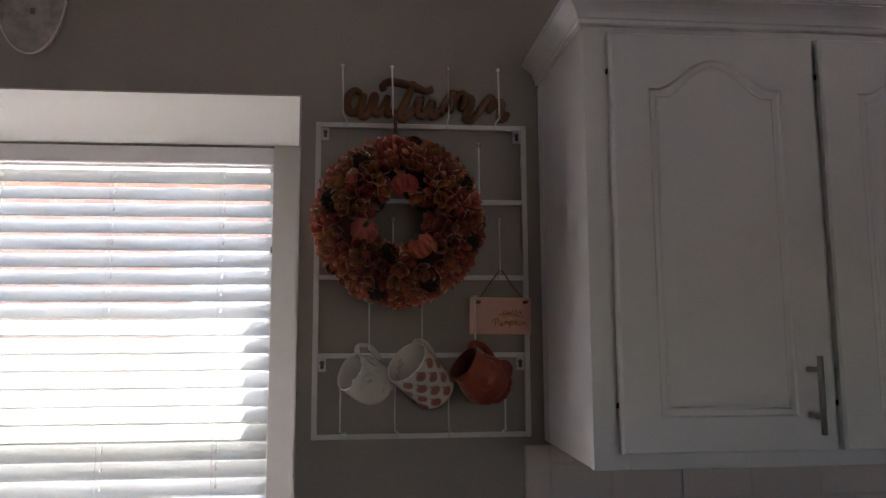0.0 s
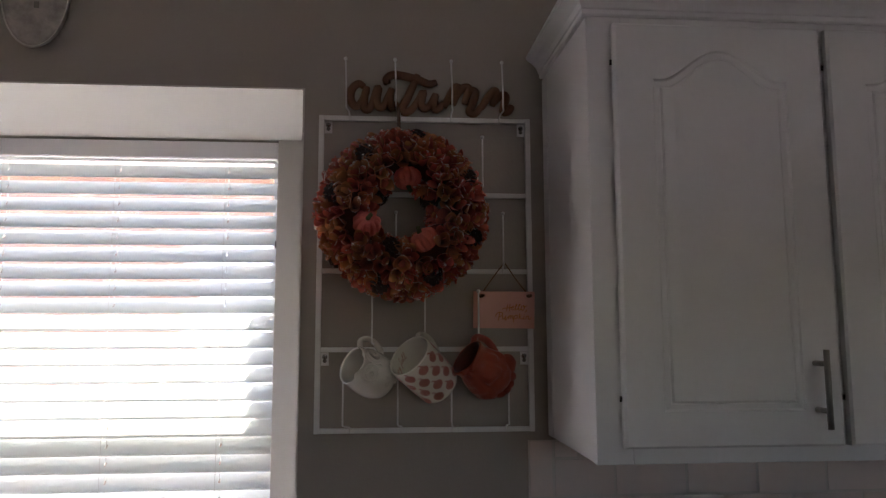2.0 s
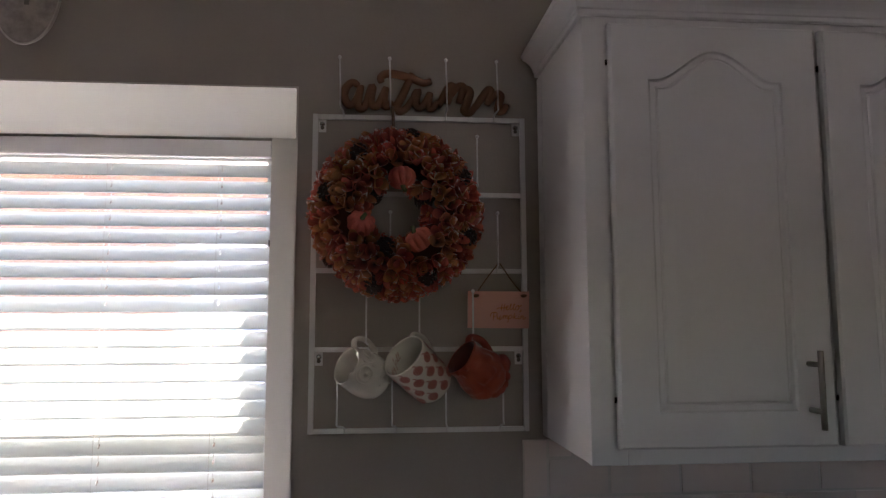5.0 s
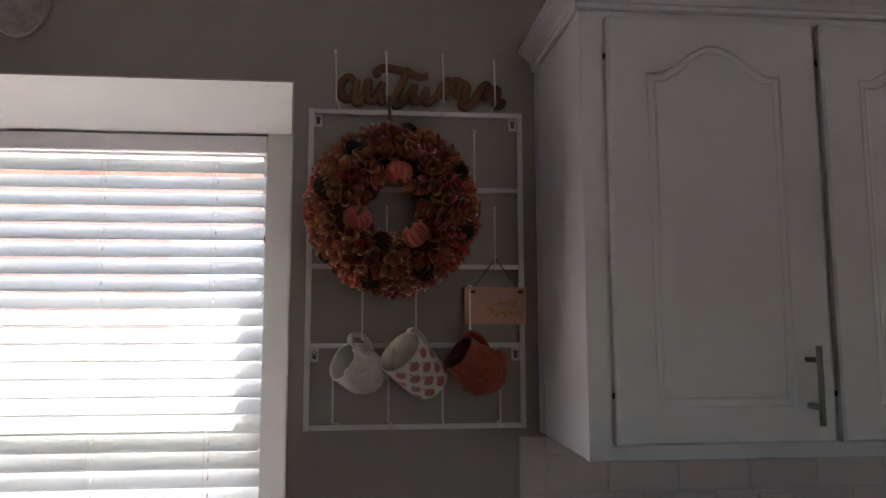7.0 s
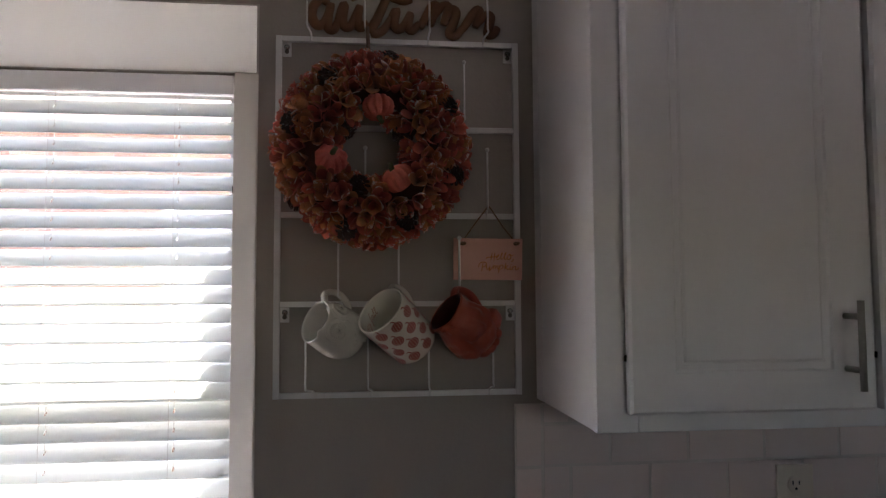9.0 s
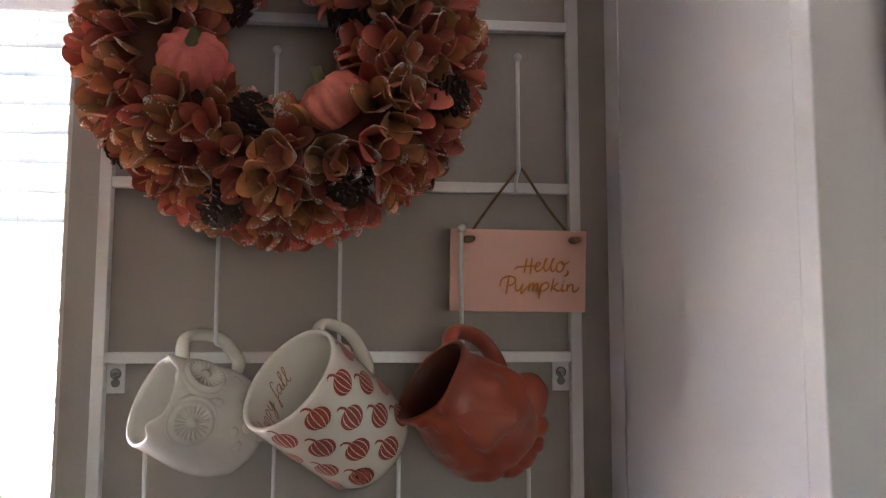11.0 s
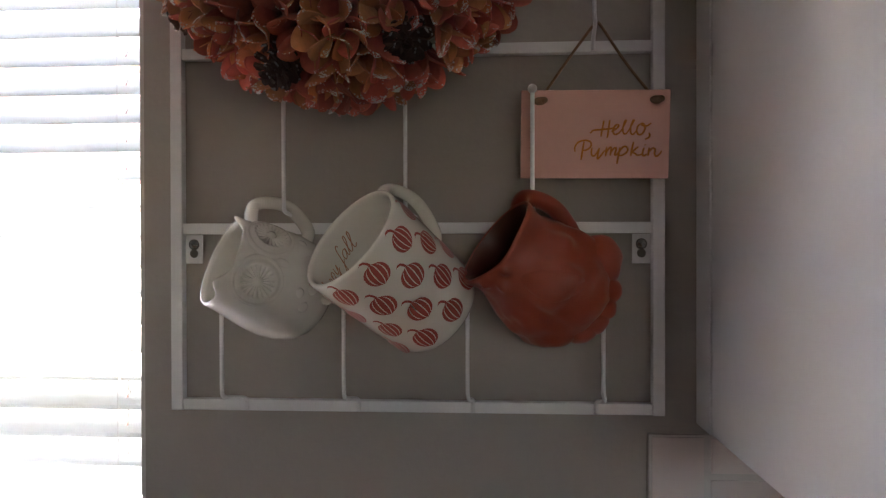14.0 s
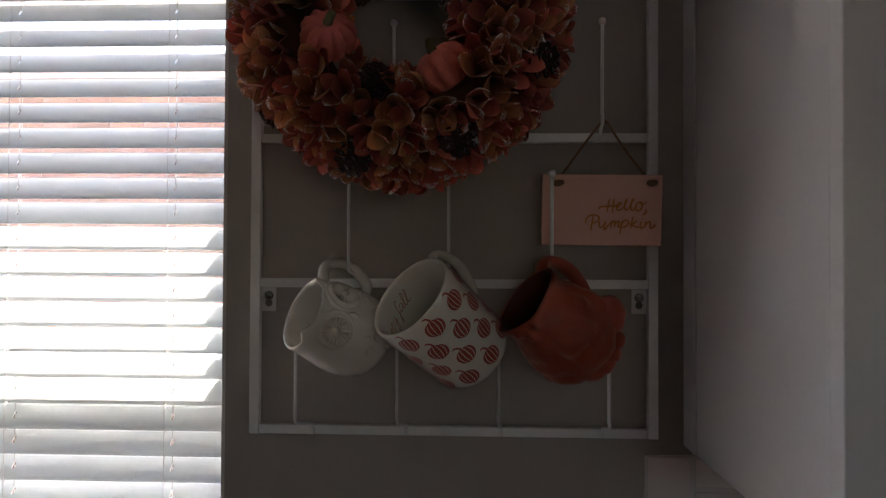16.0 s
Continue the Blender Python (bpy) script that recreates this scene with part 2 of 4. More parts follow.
def tube(bm, pts, r, seg=8, closed=False, flat=1.0, up=None):
    """Sweeps a round or flattened section along the points. r: a number or one per point."""
    P = [Vector(p) for p in pts]
    N = len(P)
    rs = r if isinstance(r, (list, tuple)) else [r] * N
    rings, ref = [], Vector(up) if up else None
    for i in range(N):
        a, b = (P[(i - 1) % N], P[(i + 1) % N]) if closed else (P[max(i - 1, 0)], P[min(i + 1, N - 1)])
        t = (b - a).normalized()
        if ref is None:
            ref = t.orthogonal()
        u = (ref - t * ref.dot(t)).normalized()
        if not up:
            ref = u
        w = t.cross(u)
        rings.append([bm.verts.new(P[i] + rs[i] * (math.cos(q) * w + flat * math.sin(q) * u)) for q in (2 * math.pi * k / seg for k in range(seg))])
    for i in range(N if closed else N - 1):
        A, B = rings[i], rings[(i + 1) % N]
        for k in range(seg):
            bm.faces.new((A[k], A[(k + 1) % seg], B[(k + 1) % seg], B[k]))
    if not closed:
        bm.faces.new(rings[0][::-1])
        bm.faces.new(rings[-1])
    return bm


def lathe(bm, profile, seg=64, dz=None, dr=None):
    """Turns (radius, height) pairs about z. dz, dr(angle, index, r, z): changes of height and radius."""
    rings = []
    for j, (r, z) in enumerate(profile):
        if r < 1e-6:
            rings.append([bm.verts.new((0, 0, z))])
            continue
        ring = []
        for k in range(seg):
            q = 2 * math.pi * k / seg
            rr = r + (dr(q, j, r, z) if dr else 0)
            ring.append(bm.verts.new((rr * math.cos(q), rr * math.sin(q), z + (dz(q, j, r, z) if dz else 0))))
        rings.append(ring)
    for A, B in zip(rings, rings[1:]):
        for k in range(seg):
            k2 = (k + 1) % seg
            if len(A) == 1 and len(B) == 1:
                continue
            if len(A) == 1:
                bm.faces.new((A[0], B[k2], B[k]))
            elif len(B) == 1:
                bm.faces.new((A[k], A[k2], B[0]))
            else:
                bm.faces.new((A[k], A[k2], B[k2], B[k]))
    return bm


def ball(bm, centre, rx, ry=None, rz=None, seg=16, m=None):
    r = bmesh.ops.create_uvsphere(bm, u_segments=seg, v_segments=max(6, seg // 2 + 2), radius=1)
    mm = Matrix.Translation(centre) @ (m or Matrix()) @ Matrix.Diagonal((rx, ry or rx, rz or rx, 1))
    for v in r["verts"]:
        v.co = mm @ v.co
    return bm


def axes(origin, z, x):
    """A pose whose local z runs along z and whose local x lies towards x."""
    z = Vector(z).normalized()
    x = Vector(x)
    x = (x - z * x.dot(z)).normalized()
    y = z.cross(x)
    m = Matrix((x, y, z)).transposed().to_4x4()
    m.translation = origin
    return m


# ---- structure ----
WALL, SOFFIT, EDGE, BACK, OUT = 0.015, 2.1270, -0.1297, 0.436, 0.560
WIN_R, WIN_L, WIN_B = -0.246, -1.85, 1.02
CEIL = 2.6
tagged(link_mesh("wall_north", boxes(
    (EDGE, 2.6, WALL, OUT, 0, CEIL), (-3.2, -2.0, WALL, OUT, 0, CEIL),
    (-2.0, EDGE, WALL, OUT, SOFFIT, CEIL), (-2.0, EDGE, WALL, BACK, 0, 0.94), (-2.0, EDGE, BACK, OUT, 0, WIN_B),
    (WIN_R, EDGE, BACK, OUT, WIN_B, SOFFIT), (-2.0, WIN_L, BACK, OUT, WIN_B, SOFFIT)), M_WALL),
    "greige painted wall with a deep window recess", "wall", kind="structure")
tagged(link_mesh("wall_east", boxes((2.6, 2.7, -4.1, OUT, 0, CEIL)), M_ROOM), "plain greige painted room wall", "wall", kind="structure")
# Unseen slit, added to light the cabinet side from the left.
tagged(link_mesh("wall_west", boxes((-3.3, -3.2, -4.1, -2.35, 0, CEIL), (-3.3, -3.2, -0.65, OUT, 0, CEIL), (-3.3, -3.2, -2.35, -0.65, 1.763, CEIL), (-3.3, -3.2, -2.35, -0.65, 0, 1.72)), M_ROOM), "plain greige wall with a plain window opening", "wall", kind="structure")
# Unseen opening, added for fill light from the room's front right.
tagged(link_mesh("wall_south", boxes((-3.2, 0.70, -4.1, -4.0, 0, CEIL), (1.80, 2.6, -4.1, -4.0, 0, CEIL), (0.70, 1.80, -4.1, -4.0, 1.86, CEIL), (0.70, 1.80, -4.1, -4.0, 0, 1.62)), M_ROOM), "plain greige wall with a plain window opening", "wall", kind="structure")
tagged(link_mesh("floor", boxes((-3.2, 2.6, -4.1, OUT, -0.1, 0)), M_FLOOR), "brown board floor of the kitchen", "floor", kind="structure")
tagged(link_mesh("ceiling", boxes((-3.3, 2.7, -4.1, OUT, CEIL, CEIL + 0.1)), M_CEIL), "plain white painted ceiling", "ceiling", kind="structure")
tagged(link_mesh("eave", boxes((-3.3, 2.7, OUT, 0.908, 2.62, 2.74)), M_VINYL), "white boxed eave outside the window", "eave", kind="structure")

# Recess faces take a paler colour than wall_north.
tagged(link_mesh("trim", boxes((-1.999, EDGE - 0.0002, WALL + 0.0005, BACK - 0.004, SOFFIT - 0.004, SOFFIT - 0.0002), (EDGE - 0.0042, EDGE - 0.0002, WALL + 0.0005, BACK - 0.004, 0.963, SOFFIT - 0.0042),
                                (WIN_R + 0.0002, EDGE - 0.0002, BACK - 0.0038, BACK - 0.0002, 0.963, SOFFIT - 0.0042), (-1.9998, WIN_L - 0.0002, BACK - 0.0038, BACK - 0.0002, 0.963, SOFFIT - 0.0042),
                                (-1.9998, -1.9958, WALL + 0.0005, BACK - 0.004, 0.963, SOFFIT - 0.0042)), M_LINING), "off-white painted lining of the window recess", "trim", kind="structure")
# Out of view; this white board is added to bounce light onto the soffit.
tagged(link_mesh("bounce_sill", boxes((-1.999, EDGE - 0.001, WALL - 0.012, BACK - 0.001, 0.941, 0.962), bevel=0.003), M_CAB), "white painted sill board in the window recess", "sill", kind="structure")

# window with two sashes behind the blind
win = thing("window_1", "white vinyl double-hung window behind a blind", "window", kind="structure")
fy0, fy1 = 0.515, 0.552
part("window_frame", boxes((WIN_L, WIN_R, fy0, fy1, SOFFIT - 0.05, SOFFIT - 0.001), (WIN_L, WIN_R, fy0, fy1, WIN_B, WIN_B + 0.05),
                           (WIN_R - 0.022, WIN_R - 0.001, fy0, fy1, WIN_B + 0.05, SOFFIT - 0.05), (WIN_L + 0.001, WIN_L + 0.04, fy0, fy1, WIN_B + 0.05, SOFFIT - 0.05)), M_VINYL, win)
part("meeting_rail", boxes((WIN_L + 0.04, WIN_R - 0.022, fy0 + 0.003, fy1 - 0.004, 1.315, 1.435), bevel=0.003), M_VINYL, win)
for z0, z1 in ((WIN_B + 0.05, 1.315), (1.435, SOFFIT - 0.05)):
    pane = part("pane", boxes((WIN_L + 0.04, WIN_R - 0.022, 0.533, 0.537, z0, z1)), glass, win)
    pane.visible_shadow = False

# blind
blind = thing("window_blind", "white two-inch slat blind, lowered with slats tilted open", "blind", pose(-1.05, 0.47, 2.1))
blind.matrix_world = Matrix()
BL, BR = WIN_L + 0.01, -0.2495
SY, PITCH, Z0, TILT = 0.478, 0.0457, 2.0412, 54.0
bm = bmesh.new()
box(bm, BL - 0.004, BR + 0.001, 0.441, 0.449, 2.0720, 2.1190, bevel=0.002)
box(bm, BL - 0.004, BR + 0.001, 0.4392, 0.4408, 2.0745, 2.0805, bevel=0.0005)
box(bm, BR - 0.007, BR + 0.0012, 0.4492, 0.50, 2.0722, 2.1188, bevel=0.001)
part("valance", bm, M_VALANCE, blind)
part("headrail", boxes((BL, BR - 0.008, 0.452, 0.505, 2.083, 2.117), bevel=0.002), M_SLAT, blind)


CORDS = (-0.3895, -0.6800, -0.97, -1.26, -1.55, -1.75)


def slat_mesh():
    """A slightly crowned slat with a cord slot at every ladder."""
    bm = bmesh.new()
    ca, sa = math.cos(radians(TILT)), math.sin(radians(TILT))
    xs = [BL] + [x for c in sorted(CORDS) for x in (c + 0.0035, c + 0.0085)] + [BR - 0.004]
    n, m = 9, len(xs)
    top, bot = [], []
    for k in range(n):
        s = (k / (n - 1) - 0.5) * 0.05
        crown = 0.0012 * (1 - (2 * s / 0.05) ** 2)
        for side, rows in ((0.0014, top), (-0.0014, bot)):
            d = crown + side * (0.4 if k in (0, n - 1) else 1)
            rows.append([bm.verts.new((x, s * ca - d * sa, s * sa + d * ca)) for x in xs])
    for k in range(n - 1):
        for c in range(m - 1):
            if c % 2 and k in (3, 4):
                if k == 3:
                    for a in (c, c + 1):
                        bm.faces.new((top[3][a], top[4][a], bot[4][a], bot[3][a]))
                        bm.faces.new((top[4][a], top[5][a], bot[5][a], bot[4][a]))
                    for q in (3, 5):
                        bm.faces.new((top[q][c], top[q][c + 1], bot[q][c + 1], bot[q][c]))
                continue
            bm.faces.new((top[k][c], top[k][c + 1], top[k + 1][c + 1], top[k + 1][c]))
            bm.faces.new((bot[k + 1][c], bot[k + 1][c + 1], bot[k][c + 1], bot[k][c]))
    for k in (0, n - 1):
        for c in range(m - 1):
            bm.faces.new((top[k][c], bot[k][c], bot[k][c + 1], top[k][c + 1]))
    for c in (0, m - 1):
        bm.faces.new([t[c] for t in top] + [b[c] for b in bot[::-1]])
    bmesh.ops.recalc_face_normals(bm, faces=bm.faces)
    return bm


rng = random.Random(4)
first = part("slat", slat_mesh(), M_SLAT, blind)
first.location = (0, SY, Z0)
for k in range(1, 21):
    s = new("slat", first.data)
    s.parent = blind
    s.matrix_basis = pose(0, SY, Z0 - k * PITCH, rng.uniform(-1.2, 1.2), rng.uniform(-0.06, 0.06), 0)
part("bottom_rail", boxes((BL, BR - 0.004, SY - 0.026, SY + 0.024, 1.055, 1.072), bevel=0.004), M_SLAT, blind)
for cx in CORDS:
    bm = bmesh.new()
    tube(bm, [(cx, SY - 0.0195, 2.083), (cx - 0.0025, SY - 0.0195, 1.07)], 0.0005, 5)
    tube(bm, [(cx, SY + 0.0175, 2.083), (cx - 0.0025, SY + 0.0175, 1.07)], 0.0005, 5)
    for k in range(21):
        z = Z0 - k * PITCH
        tube(bm, [(cx - 0.001, SY - 0.0185, z - 0.0245), (cx + 0.005, SY + 0.0165, z + 0.0215)], 0.0009, 4)
    part("ladder_cord", bm, M_CORD, blind)
    bm = bmesh.new()
    tube(bm, [(cx + 0.006, SY, 2.083), (cx + 0.006, SY, 1.06)], 0.0008, 5)
    part("lift_cord", bm, M_CORD, blind)
part("end_clip", boxes((BR - 0.0035, BR - 0.001, SY - 0.02, SY - 0.012, 1.832, 1.85), bevel=0.0006), M_DARK, blind)

# ---- upper cabinet ----
CX, CY, CZ = 0.3903, -0.332, 1.3865
cab = thing("upper_cabinet", "white painted upper cabinet with cathedral arch doors", "cabinet")
CR = 2.05
part("body", boxes((CX, CR, CY + 0.019, WALL - 0.001, CZ + 0.001, 2.195), bevel=0.0008), M_CAB, cab)
part("face_frame", boxes((CX - 0.0005, CX + 0.06, CY, CY + 0.0185, CZ, 2.19), (CX + 0.0602, CR, CY + 0.0006, CY + 0.0185, CZ, 1.44), (CX + 0.0602, CR, CY + 0.0006, CY + 0.0185, 2.09, 2.19),
                         (0.775, 0.8070, CY + 0.0003, CY + 0.0185, 1.4402, 2.0898), (0.8120, 0.845, CY + 0.0003, CY + 0.0185, 1.4402, 2.0898), (1.155, 1.225, CY + 0.0003, CY + 0.0185, 1.4402, 2.0898), bevel=0.0012), M_CAB, cab)
# crown: profile of (outward, height) swept round the side and the front
CROWN = [(0.0, 2.147), (0.006, 2.147), (0.008, 2.150), (0.008, 2.157), (0.0105, 2.159), (0.0115, 2.163), (0.014, 2.169), (0.0185, 2.175), (0.025, 2.181), (0.031, 2.1845),
         (0.034, 2.186), (0.034, 2.189), (0.0365, 2.190), (0.0370, 2.196), (0.035, 2.199), (0.0, 2.199)]
RISE = 0.013          # the moulding climbs a little towards the wall
bm = bmesh.new()
rings = []
for o, z in CROWN:
    rings.append([bm.verts.new((CX - o, WALL - 0.001, z + RISE)), bm.verts.new((CX - o, CY - o, z)), bm.verts.new((CR + o, CY - o, z)), bm.verts.new((CR + o, WALL - 0.001, z + RISE))])
for A, B in zip(rings, rings[1:]):
    for k in range(3):
        bm.faces.new((A[k], A[k + 1], B[k + 1], B[k]))
bm.faces.new(rings[-1])
bm.faces.new([r[0] for r in rings])
bm.faces.new([r[3] for r in rings][::-1])
bmesh.ops.recalc_face_normals(bm, faces=bm.faces)
part("crown_moulding", bm, M_CAB, cab)
part("scribe_strip", boxes((CX - 0.0026, CX - 0.0006, -0.0275, WALL - 0.001, CZ + 0.002, 2.155), bevel=0.0015), M_CAB, cab)


def arch_loop(x0, x1, z0, zs, rise, inset, y):
    """A panel outline with a cathedral arch on top, drawn in by inset."""
    x0, x1, z0 = x0 + inset, x1 - inset, z0 + inset
    zs, w = zs - inset, x1 - x0
    pts = [(x0, z0), (x1, z0), (x1, zs)]
    n = 28
    for k in range(1, n):
        u = k / n
        s = min(u, 1 - u)
        if s < 0.07:
            h = 0
        else:
            q = (s - 0.07) / 0.43
            h = rise * (0.5 - 0.5 * math.cos(math.pi * min(1, q))) ** 0.8
        pts.append((x1 - u * w, zs + h))
    pts.append((x0, zs))
    return [(x, y, z) for x, z in pts]


def cabinet_door(x0, x1, z0, z1, bar):
    yf, yb = CY - 0.0225, CY - 0.0046
    bm = bmesh.new()
    b = 0.004
    back = [bm.verts.new(p) for p in ((x0, yb, z0), (x1, yb, z0), (x1, yb - 0.002, z1), (x0, yb - 0.002, z1))]
    mid = [bm.verts.new(p) for p in ((x0, yf + b, z0), (x1, yf + b, z0), (x1, yf + b, z1), (x0, yf + b, z1))]
    fr = [bm.verts.new(p) for p in ((x0 + b, yf, z0 + b), (x1 - b, yf, z0 + b), (x1 - b, yf, z1 - b), (x0 + b, yf, z1 - b))]
    bm.faces.new(back[::-1])
    for A, B in ((back, mid), (mid, fr)):
        for k in range(4):
            bm.faces.new((A[k], A[(k + 1) % 4], B[(k + 1) % 4], B[k]))
    px0, px1, pz0, pzs, rise = x0 + 0.066, x1 - 0.066, z0 + 0.058, z1 - 0.099, 0.0525
    loops = []
    for inset, d in ((0, 0), (0.0025, 0.0028), (0.0045, 0.0033), (0.0110, 0.0024), (0.0135, 0.0036), (0.0170, 0.0012), (0.034, 0.0002), (0.037, 0.0)):
        loops.append([bm.verts.new(p) for p in arch_loop(px0, px1, pz0, pzs, rise, inset, yf + d)])
    for A, B in zip(loops, loops[1:]):
        n = len(A)
        for k in range(n):
            bm.faces.new((A[k], A[(k + 1) % n], B[(k + 1) % n], B[k]))
    bm.faces.new(loops[-1])
    edges = []
    for L in (fr, loops[0]):
        for k in range(len(L)):
            edges.append(bm.edges.get((L[k], L[(k + 1) % len(L)])) or bm.edges.new((L[k], L[(k + 1) % len(L)])))
    bmesh.ops.triangle_fill(bm, use_beauty=True, use_dissolve=False, edges=edges)
    bmesh.ops.recalc_face_normals(bm, faces=bm.faces)
    door = part("door", bm, M_CAB, cab)
    bm = bmesh.new()
    tube(bm, [(bar, yf - 0.034, 1.4455), (bar, yf - 0.034, 1.5715)], 0.0048, 16)
    for z in (1.474, 1.549):
        tube(bm, [(bar, yf + 0.001, z), (bar, yf - 0.034, z)], 0.0045, 12)
    part("handle", bm, M_STEEL, door, "brushed nickel bar handle", smooth=True)
    for z in (1.492, 2.062):
        bm = bmesh.new()
        tube(bm, [(x0 - 0.0022, yf + 0.014, z - 0.0045), (x0 - 0.0018, yf + 0.014, z + 0.0045)], 0.0020, 8)
        part("hinge", bm, M_DARK, door, "small dark hinge knuckle")
    return door


cabinet_door(0.4315, 0.8005, 1.4140, 2.1285, 0.7545)
cabinet_door(0.8125, 1.1815, 1.4140, 2.1285, 1.135)
cabinet_door(1.1935, 1.5625, 1.4140, 2.1285, 1.516)
cabinet_door(1.5745, 1.9435, 1.4140, 2.1285, 1.897)

# ---- rack ----
L, R, TOP, BOT, BAR = -0.0975, 0.3570, 2.0636, 1.3977, 0.011
BARS = [TOP - 0.0055, 1.8930, 1.7300, 1.5672, BOT + 0.0055]
rack = thing("wall_rack", "white metal wall rack with hooks, hung with wreath, sign and mugs", "wall rack")
for x in (L, R - BAR):
    part("upright", boxes((x, x + BAR, 0.0, 0.0105, BOT, TOP), bevel=0.0008), M_RACK, rack)
for z in BARS:
    part("crossbar", boxes((L + BAR + 0.0002, R - BAR - 0.0002, 0.0006, 0.010, z - 0.0051, z + 0.0051), bevel=0.0008), M_RACK, rack)
HOOKS = [(0, -0.0390, 0.006), (0, 0.0655, 0.009), (0, 0.1845, 0.0), (0, 0.2935, -0.004), (1, 0.019, 0.005), (1, 0.131, 0.004), (1, 0.2480, -0.003),
         (2, -0.040, 0.006), (2, 0.0668, 0.005), (2, 0.180, 0.002), (2, 0.2900, 0.003), (3, 0.0190, 0.011), (3, 0.1268, 0.008), (3, 0.2370, 0.0),
         (4, -0.0375, 0.013), (4, 0.0720, 0.008), (4, 0.1808, 0.004), (4, 0.2975, -0.002)]
for row, x, dx in HOOKS:
    z = BARS[row]
    bm = bmesh.new()
    xt = x + (0.0 if row else -0.002)
    tube(bm, spline([(x + dx, -0.0010, z - 0.004), (x + dx, -0.0030, z + 0.006), (x + dx * 0.8, -0.012, z + 0.010), (x + 0.001, -0.0275, z + 0.0135), (x, -0.0300, z + 0.020)], 4)
         + [Vector((x, -0.0303, z + 0.06)), Vector((xt, -0.031, z + 0.117))], 0.0019, 8)
    ball(bm, (xt, -0.031, z + 0.119), 0.0042, seg=12)
    part("hook", bm, M_RACK, rack, smooth=True)
for x0, x1 in ((L + BAR + 0.0005, L + BAR + 0.0168), (R - BAR - 0.0168, R - BAR - 0.0005)):
    for zt in (TOP - 0.0112, 1.5672 - 0.0056):
        tab = part("tab", boxes((x0, x1, 0.0075, 0.0092, zt - 0.027, zt), bevel=0.0004), M_RACK, rack)
        xc = (x0 + x1) / 2
        # Dark discs carry the keyhole's shade in their colour; the upper rings the screw.
        bm = bmesh.new()
        tube(bm, [(xc, 0.0074, zt - 0.0175), (xc, 0.0070, zt - 0.0175)], 0.0040, 14)
        tube(bm, [(xc, 0.0074, zt - 0.0092), (xc, 0.0071, zt - 0.0092)], 0.0051, 14)
        part("keyhole", bm, M_KEYHOLE, tab)
        bm = bmesh.new()
        ball(bm, (xc, 0.0072, zt - 0.0090), 0.0042, 0.0028, 0.0042, seg=14)
        box(bm, xc - 0.0025, xc + 0.0025, 0.0044, 0.0050, zt - 0.0100, zt - 0.0090)
        part("screw", bm, M_SCREW, tab, "steel screw head", smooth=True)

# ---- pink sign ----
sign = thing("hanging_sign", "small pink wooden sign on jute twine reading Hello, Pumpkin", "sign")
SX0, SX1, SZ0, SZ1, SF = 0.2285, 0.3572, 1.6095, 1.6862, -0.0150
bm = boxes((SX0, SX1, SF, SF + 0.0045, SZ0, SZ1), bevel=0.0006)
bmesh.ops.rotate(bm, verts=bm.verts, cent=(0.293, SF, 1.738), matrix=Matrix.Rotation(radians(0.5), 3, 'Y'))
part("board", bm, M_PINK, sign)
SIGN_U, SIGN_V, SIGN_K = 0.2635, 1.6730, 0.0001633
# brush lettering, each letter drawn as its pen strokes
WORD_HELLO = {"H": [[(150, 148), (165, 134), (185, 131), (225, 128), (265, 124), (282, 122)], [(222, 82), (215, 120), (207, 166)], [(253, 80), (247, 125), (241, 174)]],
              "e": [[(262, 140), (285, 128), (300, 112), (292, 104), (276, 118), (270, 140), (280, 156), (300, 150), (318, 130)]],
              "l": [[(318, 130), (335, 95), (339, 82), (331, 90), (322, 125), (326, 150), (340, 152), (356, 130)], [(356, 130), (376, 92), (381, 80), (371, 92), (362, 125), (366, 152), (378, 155), (395, 135)]],
              "o": [[(420, 100), (402, 112), (395, 138), (405, 158), (425, 152), (438, 125), (432, 103), (420, 100), (428, 112), (450, 112), (470, 98)]],
              ",": [[(458, 150), (464, 160), (458, 175), (440, 183)]]}
WORD_PUMPKIN = {"P": [[(70, 245), (70, 220), (88, 195), (125, 185), (152, 195), (155, 215), (135, 235), (108, 240)], [(118, 192), (110, 240), (103, 288)]],
                "u": [[(160, 225), (157, 250), (163, 268), (180, 262), (200, 226)], [(200, 226), (192, 260), (190, 284), (205, 270), (228, 240)]],
                "m": [[(238, 222), (232, 272)], [(234, 255), (252, 228), (262, 228), (257, 268)], [(258, 255), (278, 228), (288, 232), (282, 262), (292, 262), (308, 240)]],
                "p": [[(308, 225), (300, 270), (293, 312)], [(303, 250), (325, 222), (345, 225), (348, 245), (325, 265), (305, 268)]],
                "k": [[(380, 196), (370, 240), (365, 272)], [(405, 222), (385, 240), (370, 250), (388, 258), (400, 268), (425, 262)]],
                "i": [[(435, 228), (427, 255), (432, 272), (448, 262)], [(440, 211), (442, 215)]],
                "n": [[(462, 228), (456, 272)], [(458, 255), (478, 232), (492, 236), (490, 262), (500, 274), (518, 262), (527, 245)]]}
